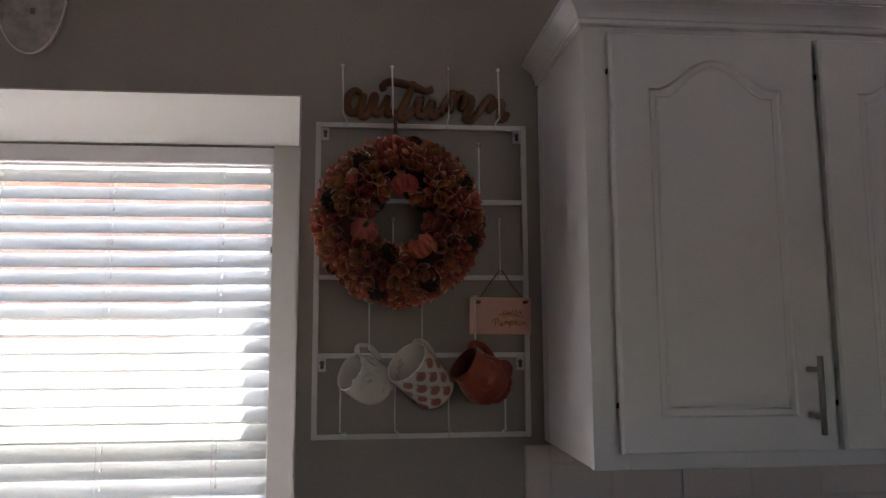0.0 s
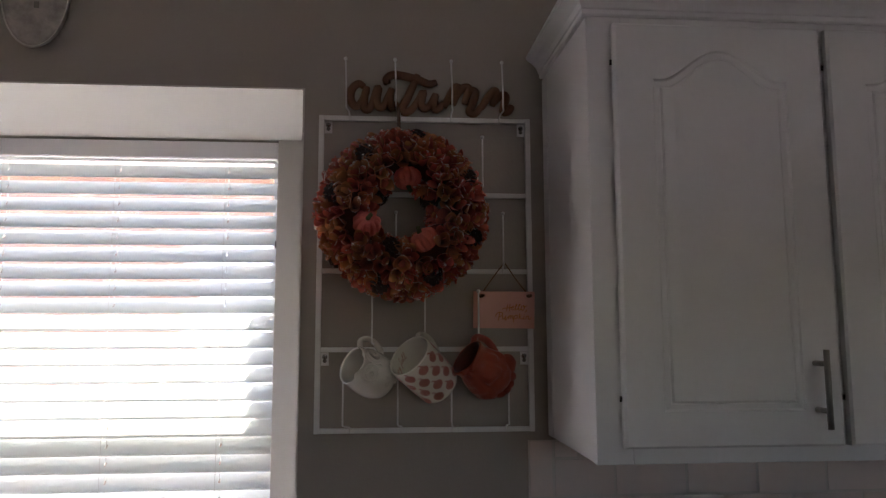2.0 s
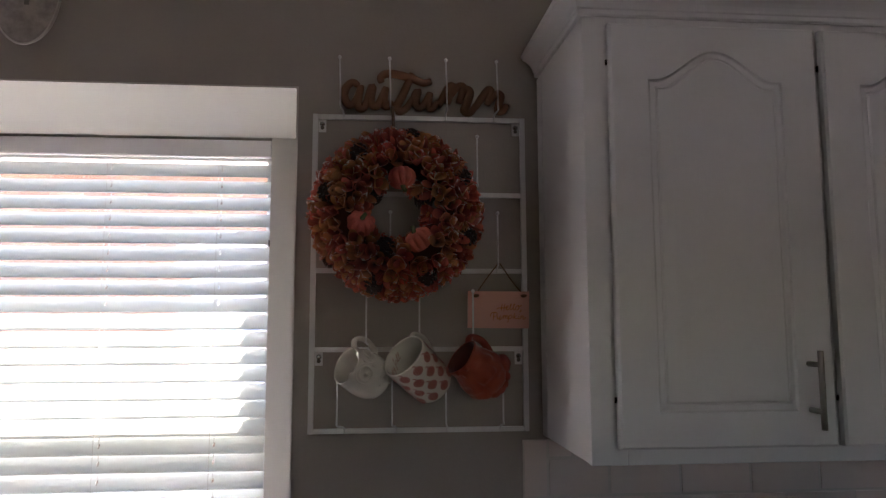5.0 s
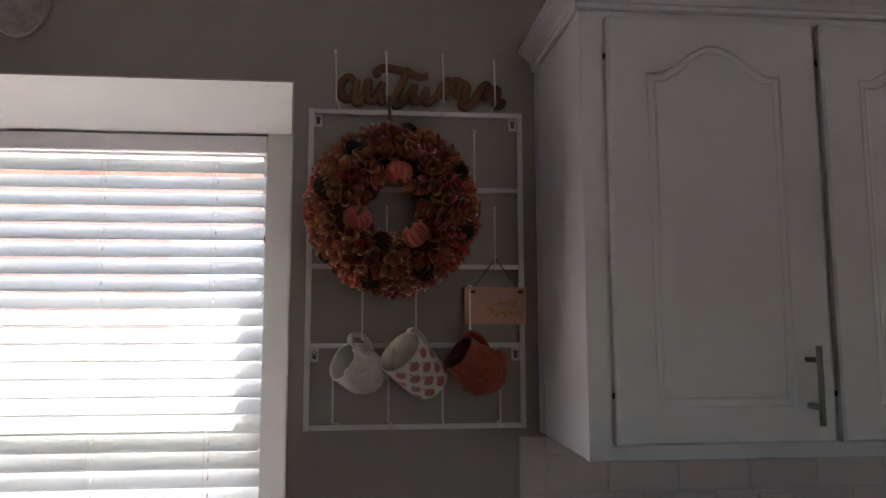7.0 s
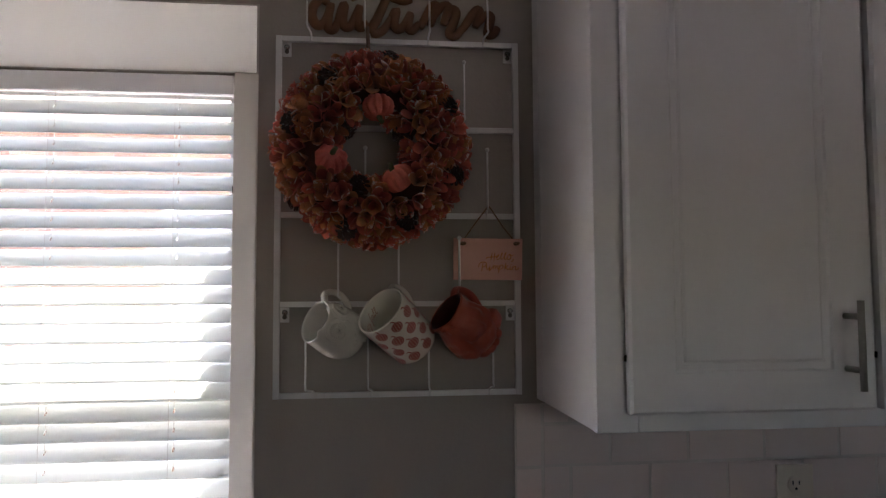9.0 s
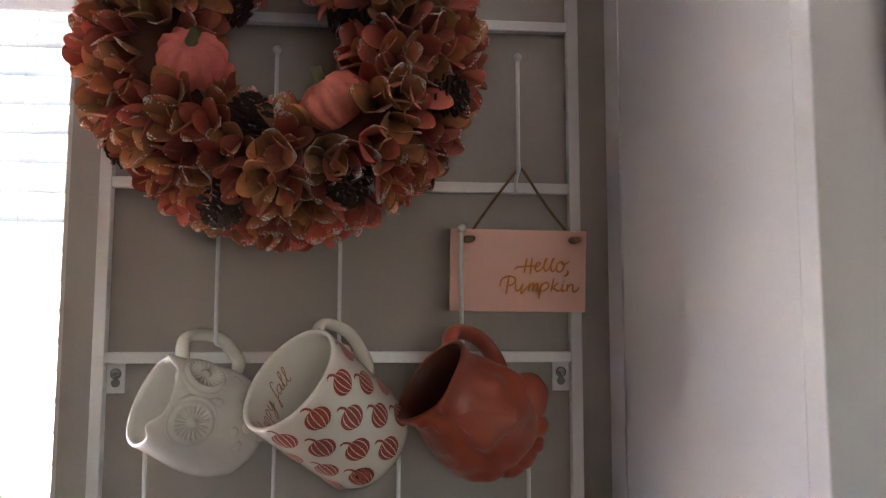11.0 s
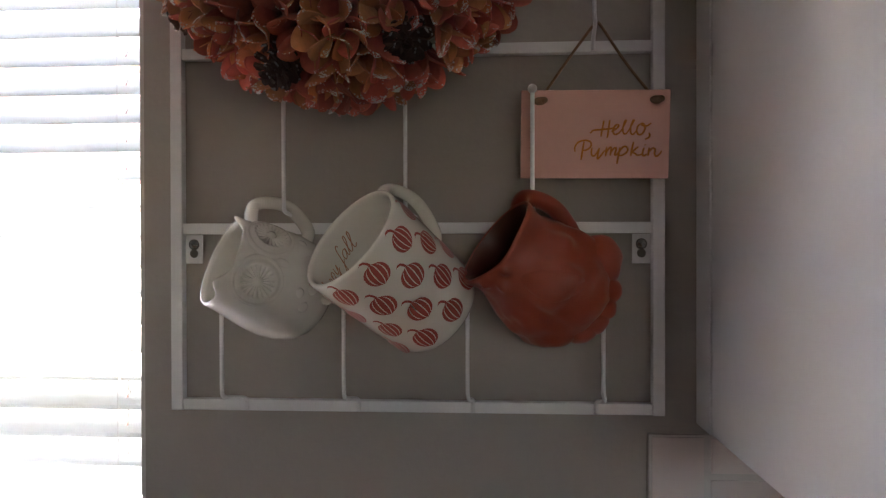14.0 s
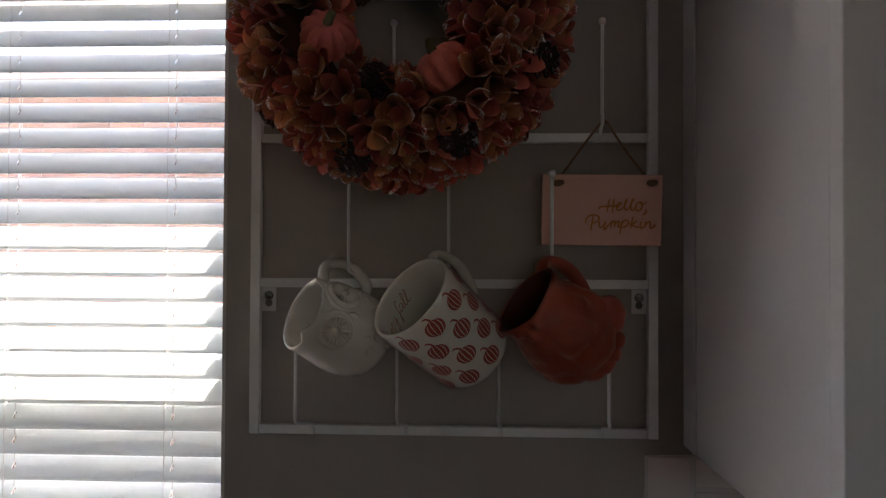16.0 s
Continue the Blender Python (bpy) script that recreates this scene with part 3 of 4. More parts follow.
for word_strokes in (WORD_HELLO, WORD_PUMPKIN):
    bm = bmesh.new()
    for strokes in word_strokes.values():
        for st in strokes:
            pts = spline([(SIGN_U + u * SIGN_K, SF - 0.0004, SIGN_V - v * SIGN_K) for u, v in st], 5)
            tube(bm, pts, [0.00082 - 0.00025 * abs(2 * k / (len(pts) - 1) - 1) ** 3 for k in range(len(pts))], 6, flat=0.6, up=(0, 1, 0))
    part("lettering", bm, M_GOLD, sign, "golden brown brush lettering", smooth=True)
hookx = 0.2935
bm = bmesh.new()
tube(bm, spline([(0.2445, SF - 0.001, 1.6775), (0.2500, -0.0060, 1.6865), (0.2700, -0.0070, 1.7150), (hookx - 0.004, -0.0100, 1.7410), (hookx, -0.0110, 1.7435), (hookx + 0.004, -0.0100, 1.7410),
                 (0.3180, -0.0070, 1.7120), (0.3390, -0.0060, 1.6860), (0.3445, SF - 0.001, 1.6770)], 6), 0.0013, 7)
part("twine", bm, M_TWINE, sign, "brown jute twine", smooth=True)
for x in (0.2440, 0.3440):
    bm = bmesh.new()
    ball(bm, (x, SF - 0.0025, 1.6768), 0.0056, 0.0032, 0.0036, seg=12)
    ball(bm, (x + 0.0035, SF - 0.0035, 1.6775), 0.0034, 0.0026, 0.0030, seg=10)
    part("knot", bm, M_TWINE, sign, "knotted jute twine", smooth=True)

# the board leans out a little at the top
sign.matrix_world = Matrix.Translation((0, SF, SZ0 + 0.0005)) @ Matrix.Rotation(radians(4.5), 4, 'X') @ Matrix.Translation((0, -SF, -SZ0))

# ---- wooden word ----
STROKES_A = ([(262, 208), (235, 192), (205, 218), (196, 262), (216, 300), (246, 290), (268, 240), (274, 206)], [(274, 206), (262, 268), (264, 312), (288, 314), (306, 272)])
STROKES_U = ([(300, 285), (318, 228), (328, 214), (320, 268), (330, 302), (356, 298), (378, 250), (392, 212)], [(392, 212), (382, 268), (392, 306), (424, 282)])
STROKES_T = ([(372, 190), (366, 166), (396, 146), (450, 150), (520, 168), (570, 186), (606, 176)], [(516, 142), (496, 190), (466, 260), (442, 308), (458, 328), (492, 308), (522, 258)])
STROKES_V = ([(520, 262), (542, 226), (532, 280), (546, 306), (576, 290), (602, 234)], [(602, 234), (592, 288), (606, 310), (642, 278)])
STROKES_M = ([(640, 300), (666, 250), (692, 206), (708, 202), (694, 250), (682, 288)], [(688, 262), (726, 208), (758, 202), (752, 242), (738, 282)],
             [(740, 272), (768, 216), (792, 226), (778, 280), (764, 320), (792, 326), (822, 288)])
STROKES_N = ([(816, 304), (850, 252), (882, 214), (892, 228), (872, 288)], [(874, 282), (912, 238), (938, 238), (932, 280), (928, 316), (952, 312), (968, 284)])
bm = bmesh.new()
depth = 0.0
for strokes in (STROKES_A, STROKES_U, STROKES_T, STROKES_V, STROKES_M, STROKES_N):
    for st in strokes:
        depth += 0.00013
        pts = spline([(-0.0353 + (u - 190) / 2202, 0.0042 - depth, 2.0705 + (335 - v) / 2202) for u, v in st], 5)
        n = len(pts)
        tube(bm, pts, [0.0084 * (0.76 + 0.38 * math.sin(math.pi * k / (n - 1)) ** 0.6) for k in range(n)], 10, flat=0.72, up=(0, 1, 0))
word = link_mesh("wooden_word", bm, M_WOOD, smooth=True)
tagged(word, "brown wooden script word autumn standing on the rack", "word sign")

# ---- tray on the wall ----
tray = thing("wall_tray", "whitewashed oval wooden tray hung on the wall", "wall tray")
TX, TZ, TA, TB = -0.690, 2.321, 0.070, 0.1285
bm = bmesh.new()
lathe(bm, [(0.0, 0.012), (0.84, 0.012), (0.93, 0.016), (0.965, 0.022)], 64)
bmesh.ops.transform(bm, matrix=pose(TX, WALL, TZ, 90) @ Matrix.Diagonal((TA, TB, 1, 1)), verts=bm.verts)
part("basin", bm, M_TRAY, tray, "worn whitewashed face", smooth=True)
bm = bmesh.new()
lathe(bm, [(0.965, 0.022), (0.982, 0.0245), (1.0, 0.024), (1.0, 0.020), (0.93, 0.004), (0.85, 0.001), (0.0, 0.001)], 64)
bmesh.ops.transform(bm, matrix=pose(TX, WALL, TZ, 90) @ Matrix.Diagonal((TA, TB, 1, 1)), verts=bm.verts)
part("rim", bm, M_TRAY_RIM, tray, "pale worn rim", smooth=True)
part("keyhole", boxes((TX - 0.006, TX + 0.004, WALL - 0.0135, WALL - 0.0118, 2.283, 2.297), bevel=0.0005), M_KEYHOLE, tray)

# ---- mugs ----
def mug_handle(parent, mat, R, z0, z1, out, r):
    bm = bmesh.new()
    pts = spline([(R - 0.002, 0, z0), (R + out * 0.55, 0, z0 - 0.002), (R + out, 0, z0 + (z1 - z0) * 0.33), (R + out, 0, z0 + (z1 - z0) * 0.68), (R + out * 0.6, 0, z1 + 0.002), (R - 0.002, 0, z1)], 8)
    tube(bm, pts, r, 12, flat=1.35, up=(0, 1, 0))
    return part("handle", bm, mat, parent, smooth=True)


PEN = {"h": [[(0, 0), (0.3, 1.0), (0.55, 1.9), (0.4, 2.1), (0.25, 1.6), (0.1, 0)], [(0.15, 0.5), (0.45, 1.0), (0.62, 0.8), (0.6, 0.1), (0.95, 0.2)]],
       "a": [[(0.75, 0.85), (0.45, 1.0), (0.1, 0.6), (0.2, 0.05), (0.55, 0.25), (0.8, 0.95)], [(0.8, 0.95), (0.72, 0.2), (0.9, 0.02), (1.1, 0.3)]],
       "p": [[(0.1, 0.9), (0.05, 0), (-0.05, -1.0)], [(0.05, 0.5), (0.4, 1.0), (0.7, 0.7), (0.45, 0.1), (0.1, 0.15)]],
       "y": [[(0.1, 1.0), (0.1, 0.3), (0.4, 0.1), (0.75, 0.9)], [(0.75, 0.9), (0.6, -0.4), (0.2, -1.0), (0.0, -0.7), (0.5, -0.1), (1.0, 0.3)]],
       "f": [[(0.9, 1.7), (0.7, 2.0), (0.45, 1.6), (0.35, 0.3), (0.25, -0.9), (0.05, -0.8), (0.3, -0.1), (0.7, 0.3)]],
       "l": [[(0.0, 0.3), (0.45, 1.4), (0.45, 2.0), (0.25, 1.8), (0.2, 0.4), (0.4, 0.0), (0.7, 0.3)]]}
PEN_STEP = {"l": 0.66, "f": 0.72, " ": 0.55}


def script(words, high, r):
    """Slanted handwriting as thin strokes in the xy plane, high: the height of a small letter."""
    bm, x = bmesh.new(), 0.0
    for c in words:
        for st in PEN.get(c, ()):
            tube(bm, spline([((x + u + 0.28 * v) * high, v * high, 0) for u, v in st], 5), r, 6, flat=0.5, up=(0, 0, 1))
        x += PEN_STEP.get(c, 0.98)
    return bm


def on_cyl(q, r, z):
    return Vector((r * math.cos(q), r * math.sin(q), z))


# printed mug
A1 = Vector((-0.625, -0.52, 0.60)).normalized()
H1 = Vector((0.227, 0.68, 0.692))
RM, LM = 0.0455, 0.107
C1 = Vector((0.1245, -0.0790, 1.5265)) - A1 * 0.0035
mug = thing("pumpkin_print_mug", "ivory mug printed with rust pumpkins, hanging from a rack hook", "mug", axes(C1 - A1 * LM / 2, A1, H1) @ Matrix.Scale(1.035, 4), group="mugs on the rack")
bm = bmesh.new()
lathe(bm, [(0, 0.002), (0.026, 0.002), (0.030, 0.0), (0.034, 0.001), (0.0385, 0.005), (0.0415, 0.012), (0.0435, 0.03), (RM - 0.0005, 0.07), (RM, LM - 0.003), (RM - 0.0006, LM - 0.0006), (RM - 0.002, LM),
           (RM - 0.0034, LM - 0.0008), (RM - 0.004, LM - 0.004), (0.0412, 0.06), (0.039, 0.02), (0.034, 0.0095), (0.024, 0.006), (0, 0.0058)], 72)
part("body", bm, M_MUG, mug, smooth=True)
mug_handle(mug, M_MUG, RM - 0.001, 0.031, 0.090, 0.032, 0.0046)


def wall_r(z):
    return 0.0432 + (RM - 0.0432) * max(0.0, min(1.0, (z - 0.025) / 0.06))


def pumpkin_print(bm, qc, zc, s, tilt):
    """Five lobes side by side and a curled stem, wrapped on the mug."""
    def put(u, v):
        u, v = u * math.cos(tilt) - v * math.sin(tilt), u * math.sin(tilt) + v * math.cos(tilt)
        z = zc + v * s
        r = wall_r(z) + 0.00035
        return bm.verts.new(on_cyl(qc + u * s / r, r, z))
    cuts = (-1.0, -0.66, -0.24, 0.24, 0.66, 1.0)
    for a, b in zip(cuts, cuts[1:]):
        mid, n = (a + b) / 2, 11
        top = 0.50 - 0.06 * mid * mid
        left, right = [], []
        for k in range(n):
            v = math.sin(math.pi / 2 * (k / (n - 1) * 2 - 1)) * 0.995
            w = 0.54 * (1 - abs(v) ** 2.2) ** 0.46
            g = 0.034 * (0.3 + 0.7 * w)
            left.append(put(min(a * w + g, mid * w), v * top))
            right.append(put(max(b * w - g, mid * w), v * top))
        for k in range(n - 1):
            bm.faces.new((left[k], right[k], right[k + 1], left[k + 1]))
    st = [(0.0, 0.46, 0.055), (-0.05, 0.60, 0.045), (-0.15, 0.72, 0.04), (-0.29, 0.74, 0.035), (-0.36, 0.68, 0.03)]
    prev = None
    for x, y, w in st:
        cur = (put(x - w * 0.5, y - w), put(x + w * 0.9, y + w))
        if prev:
            bm.faces.new((prev[0], prev[1], cur[1], cur[0]))
        prev = cur


bm = bmesh.new()
prng = random.Random(9)
for row in range(4):
    zc = 0.0220 + row * 0.0228
    for k in range(9):
        qc = 2 * math.pi * (k + 0.5 * (row % 2)) / 9
        if abs((qc + math.pi) % (2 * math.pi) - math.pi) < 0.2:
            continue
        pumpkin_print(bm, qc, zc, 0.0190 * prng.uniform(0.96, 1.05), prng.uniform(-0.20, 0.06))
bmesh.ops.recalc_face_normals(bm, faces=bm.faces)
part("print", bm, M_PRINT, mug, "rust red pumpkin print", smooth=True)
bm = script("happy fall", 0.0071, 0.00042)
q_text = math.atan2(-(Vector((0, -1, 0)).dot(mug.matrix_world.col[1].to_3d())), -(Vector((0, -1, 0)).dot(mug.matrix_world.col[0].to_3d())))
for v in bm.verts:
    z = 0.0795 + v.co.y
    v.co = on_cyl(q_text + 1.60 - v.co.x / 0.0412, 0.0411 + (z - 0.06) * 0.008 - v.co.z, z)
part("lettering", bm, M_INK, mug, "brown script lettering inside", smooth=True)

# owl mug
A2 = Vector((-0.75, -0.55, 0.40)).normalized()
C2 = Vector((0.0135, -0.0590, 1.5225))
LO = 0.094
mo = axes(C2 - A2 * LO * 0.52, A2, (0.117, 0.537, 0.834))
owl = thing("owl_mug", "cream glazed mug shaped as an owl, hanging from a rack hook", "mug", mo, group="mugs on the rack")
face = mo.to_3x3().inverted() @ Vector((0.22, -0.88, 0.45))
FQ = math.atan2(face.y, face.x)


def near(q, c, w):
    d = (q - c + math.pi) % (2 * math.pi) - math.pi
    return math.exp(-(d / w) ** 2)


OWL = [(0, 0.002), (0.022, 0.002), (0.026, 0.0), (0.033, 0.004), (0.040, 0.013), (0.0445, 0.028), (0.0455, 0.042), (0.0440, 0.056), (0.0415, 0.068), (0.0395, 0.078), (0.0385, 0.085), (0.0382, 0.0895), (0.0372, 0.091),
       (0.0355, 0.0905), (0.0350, 0.086), (0.0362, 0.07), (0.0405, 0.045), (0.036, 0.015), (0.02, 0.007), (0, 0.0065)]


def owl_dz(q, j, r, z):
    k = max(0.0, (z - 0.066) / 0.025)
    return k * (0.0085 * near(q, FQ + 0.86, 0.22) + 0.0085 * near(q, FQ - 0.86, 0.22) + 0.0012 * near(q, FQ, 0.55))


def owl_dr(q, j, r, z):
    k = max(0.0, (z - 0.074) / 0.017)
    lift = k * 0.0012 * (near(q, FQ + 0.85, 0.14) + near(q, FQ - 0.85, 0.14))
    belly = 0.0006 * math.sin(q * 13 + z * 400) * near(q, FQ, 0.9) if 0.015 < z < 0.05 and j < 9 else 0
    return lift + belly


bm = bmesh.new()
lathe(bm, OWL, 120, owl_dz, owl_dr)
part("body", bm, M_OWL, owl, smooth=True)
mug_handle(owl, M_OWL, 0.0435, 0.026, 0.076, 0.029, 0.0055)
for sgn in (-1, 1):
    q = FQ + sgn * 0.50
    p = on_cyl(q, 0.0414, 0.0700)
    nrm = Vector((math.cos(q), math.sin(q), 0.16))
    bm = bmesh.new()
    prof = [(0, 0.0036), (0.0024, 0.0036), (0.0032, 0.0024), (0.0045, 0.0020), (0.0100, 0.0022), (0.0110, 0.0034), (0.0126, 0.0034), (0.0138, 0.0016), (0.0150, 0.0014), (0.0160, 0.0022), (0.0172, -0.001), (0.0174, -0.006)]
    lathe(bm, prof, 120, dz=lambda qq, j, r, z: (0.0007 * math.cos(20 * qq) if 3 <= j <= 4 else 0) - (r * math.sin(qq)) ** 2 / 0.09 - 0.0006)
    bmesh.ops.transform(bm, matrix=axes(p, nrm, (0, 0, 1)) @ Matrix.Diagonal((1.22, 1.22, 1.25, 1)), verts=bm.verts)
    part("eye", bm, M_OWL, owl, "embossed ringed eye", smooth=True)
bm = bmesh.new()
ball(bm, on_cyl(FQ, 0.0418, 0.0555), 0.004, 0.0034, 0.0075, seg=14)
part("beak", bm, M_OWL, owl, smooth=True)
for dq, z in ((-0.42, 0.036), (-0.1, 0.037), (0.25, 0.036), (-0.26, 0.026), (0.08, 0.027), (0.5, 0.028), (-0.62, 0.028), (0.62, 0.042)):
    bm = bmesh.new()
    ball(bm, (0, 0, 0), 0.0012, 0.0048, 0.0042, seg=12)
    bmesh.ops.transform(bm, matrix=axes(on_cyl(FQ + dq, 0.0445, z), (0, 0, 1), on_cyl(FQ + dq, 1, 0)), verts=bm.verts)
    part("feather", bm, M_OWL, owl, smooth=True)

for dq in (-0.34, -0.22, -0.10, 0.12, 0.24, 0.36):
    bm = bmesh.new()
    ball(bm, on_cyl(FQ + dq, 0.0375, 0.0105), 0.0042, 0.0042, 0.0066, seg=12)
    part("toe", bm, M_OWL, owl, smooth=True)

# terracotta mug
A3 = Vector((-0.76, -0.24, 0.60)).normalized()
C3 = Vector((0.2385, -0.0780, 1.5275))
LT = 0.096
mt = axes(C3 - A3 * LT * 0.52, A3, (0.289, 0.70, 0.647))
terra = thing("turkey_mug", "glossy terracotta mug with moulded feathers, hanging from a rack hook", "mug", mt, group="mugs on the rack")
tface = mt.to_3x3().inverted() @ Vector((0.0, -1.0, 0.0))
TQ = math.atan2(tface.y, tface.x)
TER_PTS = [(0, 0.002), (0.024, 0.002), (0.028, 0.0), (0.036, 0.004), (0.043, 0.014), (0.0475, 0.028), (0.0480, 0.040), (0.0455, 0.054), (0.0405, 0.068), (0.0378, 0.078), (0.0385, 0.087), (0.0402, 0.093), (0.0392, 0.0955), (0.0370, 0.0948)]
TER = [(max(0.0, p.x), p.y) for p in spline([(r, z, 0) for r, z in TER_PTS], 4)]
TER[0] = (0, 0.002)
TER_IN = [(0.0370, 0.0948), (0.0356, 0.09), (0.0345, 0.076), (0.0415, 0.045), (0.038, 0.015), (0.02, 0.007), (0, 0.0065)]
# moulded relief: angle from the front, height, height of the bump, widths
RELIEF = [(-0.10, 0.050, 0.0036, 0.26, 0.011), (0.10, 0.036, -0.0016, 0.40, 0.004), (0.34, 0.046, 0.0026, 0.13, 0.016), (-0.62, 0.078, 0.0022, 0.10, 0.005), (-0.34, 0.086, 0.0020, 0.09, 0.005), (-0.85, 0.087, 0.0020, 0.09, 0.004),
          (0.75, 0.060, 0.0024, 0.22, 0.010), (-0.45, 0.040, -0.0014, 0.10, 0.018), (0.12, 0.068, -0.0012, 0.30, 0.004), (0.60, 0.030, 0.0016, 0.2, 0.006), (1.20, 0.045, 0.0026, 0.16, 0.02)]


def ter_dr(q, j, r, z):
    if r < 0.03:
        return 0
    d = 0.0007 * math.sin(3 * q + z * 60) + 0.0026 * noise.noise(Vector((math.cos(q) * 2.4, math.sin(q) * 2.4, z * 70))) * min(1, max(0, (0.09 - z) / 0.02))
    k = min(1, max(0, (0.084 - z) / 0.02))
    p = Vector((math.cos(q) * 1.5, math.sin(q) * 1.5, z * 34 + 3))
    d += k * 0.0026 * (abs(noise.noise(p)) - 0.25) + k * 0.0012 * abs(noise.noise(p * 2.7))
    for a, h, amp, wa, wh in RELIEF:
        d += 2.2 * amp * near(q, TQ + a, wa) * math.exp(-((z - h) / wh) ** 2)
    return d


def ter_dz(q, j, r, z):
    return max(0.0, (z - 0.07) / 0.025) * (-0.004 * near(q, TQ - 0.2, 0.5) )


bm = bmesh.new()
lathe(bm, TER, 128, ter_dz, ter_dr)
part("body", bm, M_TERRA, terra, smooth=True)
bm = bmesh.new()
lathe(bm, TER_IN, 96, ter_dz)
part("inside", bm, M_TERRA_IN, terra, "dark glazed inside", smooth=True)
mug_handle(terra, M_TERRA, 0.0425, 0.030, 0.086, 0.035, 0.0062)
inv = mt.inverted()
TAIL = [(0.2835, -0.086, 1.5365, 0.0190, 0.0235, 0.35), (0.2880, -0.086, 1.5165, 0.0150, 0.0130, 0.1), (0.2865, -0.087, 1.5025, 0.0125, 0.0100, -0.2), (0.2805, -0.088, 1.4915, 0.0120, 0.0095, -0.4), (0.2725, -0.088, 1.4840, 0.0120, 0.0085, -0.6)]
for x, y, z, rx, rz, turn in TAIL:
    bm = bmesh.new()
    ball(bm, (0, 0, 0), rx, rx * 0.95, rz, seg=26)
    for v in bm.verts:
        v.co += v.co.normalized() * 0.0014 * noise.noise(v.co * 120 + Vector((x, y, z)) * 50)
    bmesh.ops.transform(bm, matrix=inv @ Matrix.Translation((x, y, z)) @ Matrix.Rotation(turn, 4, 'Y'), verts=bm.verts)
    part("tail_feather", bm, M_TERRA, terra, smooth=True)

for a0, z0, a1, z1, wid in ((-0.30, 0.070, 0.34, 0.034, 0.0150),):
    bm = bmesh.new()
    rows_v = []
    for i in range(13):
        t = i / 12
        half = wid * math.sin(math.pi * min(1, 0.02 + 0.96 * t)) ** 0.55
        row = []
        for j in range(9):
            u = j / 8 * 2 - 1
            a, z = a0 + (a1 - a0) * t + u * half * 14 * 0.7, z0 + (z1 - z0) * t + u * half * 0.75
            base = 0
            for (r0, h0), (r1, h1) in zip(TER, TER[1:]):
                if h0 <= z <= h1:
                    base = r0 + (r1 - r0) * (z - h0) / max(1e-6, h1 - h0)
                    break
            base = base or 0.045
            q = TQ + a
            lift = 0.0016 * (1 - abs(u) ** 3) * min(1, 8 * t, 8 * (1 - t)) - 0.0007 * math.exp(-(u / 0.12) ** 2) - 0.0010 * (abs(u) > 0.95)
            row.append(bm.verts.new(on_cyl(q, base + ter_dr(q, 0, base, z) + lift, z)))
        rows_v.append(row)
    for A, B in zip(rows_v, rows_v[1:]):
        for j in range(8):
            bm.faces.new((A[j], A[j + 1], B[j + 1], B[j]))
    bmesh.ops.recalc_face_normals(bm, faces=bm.faces)
    part("moulded_leaf", bm, M_TERRA, terra, smooth=True)

# ---- wreath ----
WC, WR, WT = Vector((0.0785, -0.066, 1.8395)), 0.111, 0.033
wreath = thing("autumn_wreath", "round wreath of orange wood flowers, pine cones and coral pumpkins", "wreath")
bm = bmesh.new()
tube(bm, [WC + Vector((WR * math.cos(q), 0, WR * math.sin(q))) for q in (2 * math.pi * k / 48 for k in range(48))], WT * 0.86, 14, closed=True, flat=1.0, up=(0, 1, 0))
part("core", bm, M_TWIG, wreath, "dark twig ring", smooth=True)
bm = bmesh.new()
tube(bm, spline([(0.0700, -0.030, 2.0730), (0.0705, -0.034, 2.0660), (0.0720, -0.040, 2.03), (0.0735, -0.05, 1.985)], 4), 0.0035, 8, flat=0.4, up=(0, 1, 0))
part("hanging_strap", bm, M_RIBBON, wreath, "dark brown hanging strap")


def torus_spot(q, p):
    """Ring angle q, tube angle p (0 faces the room, positive outward): place and normal."""
    o = Vector((math.cos(q), 0, math.sin(q)))
    n = (o * math.sin(p) + Vector((0, -1, 0)) * math.cos(p)).normalized()
    return WC + o * WR + n * WT, n, o


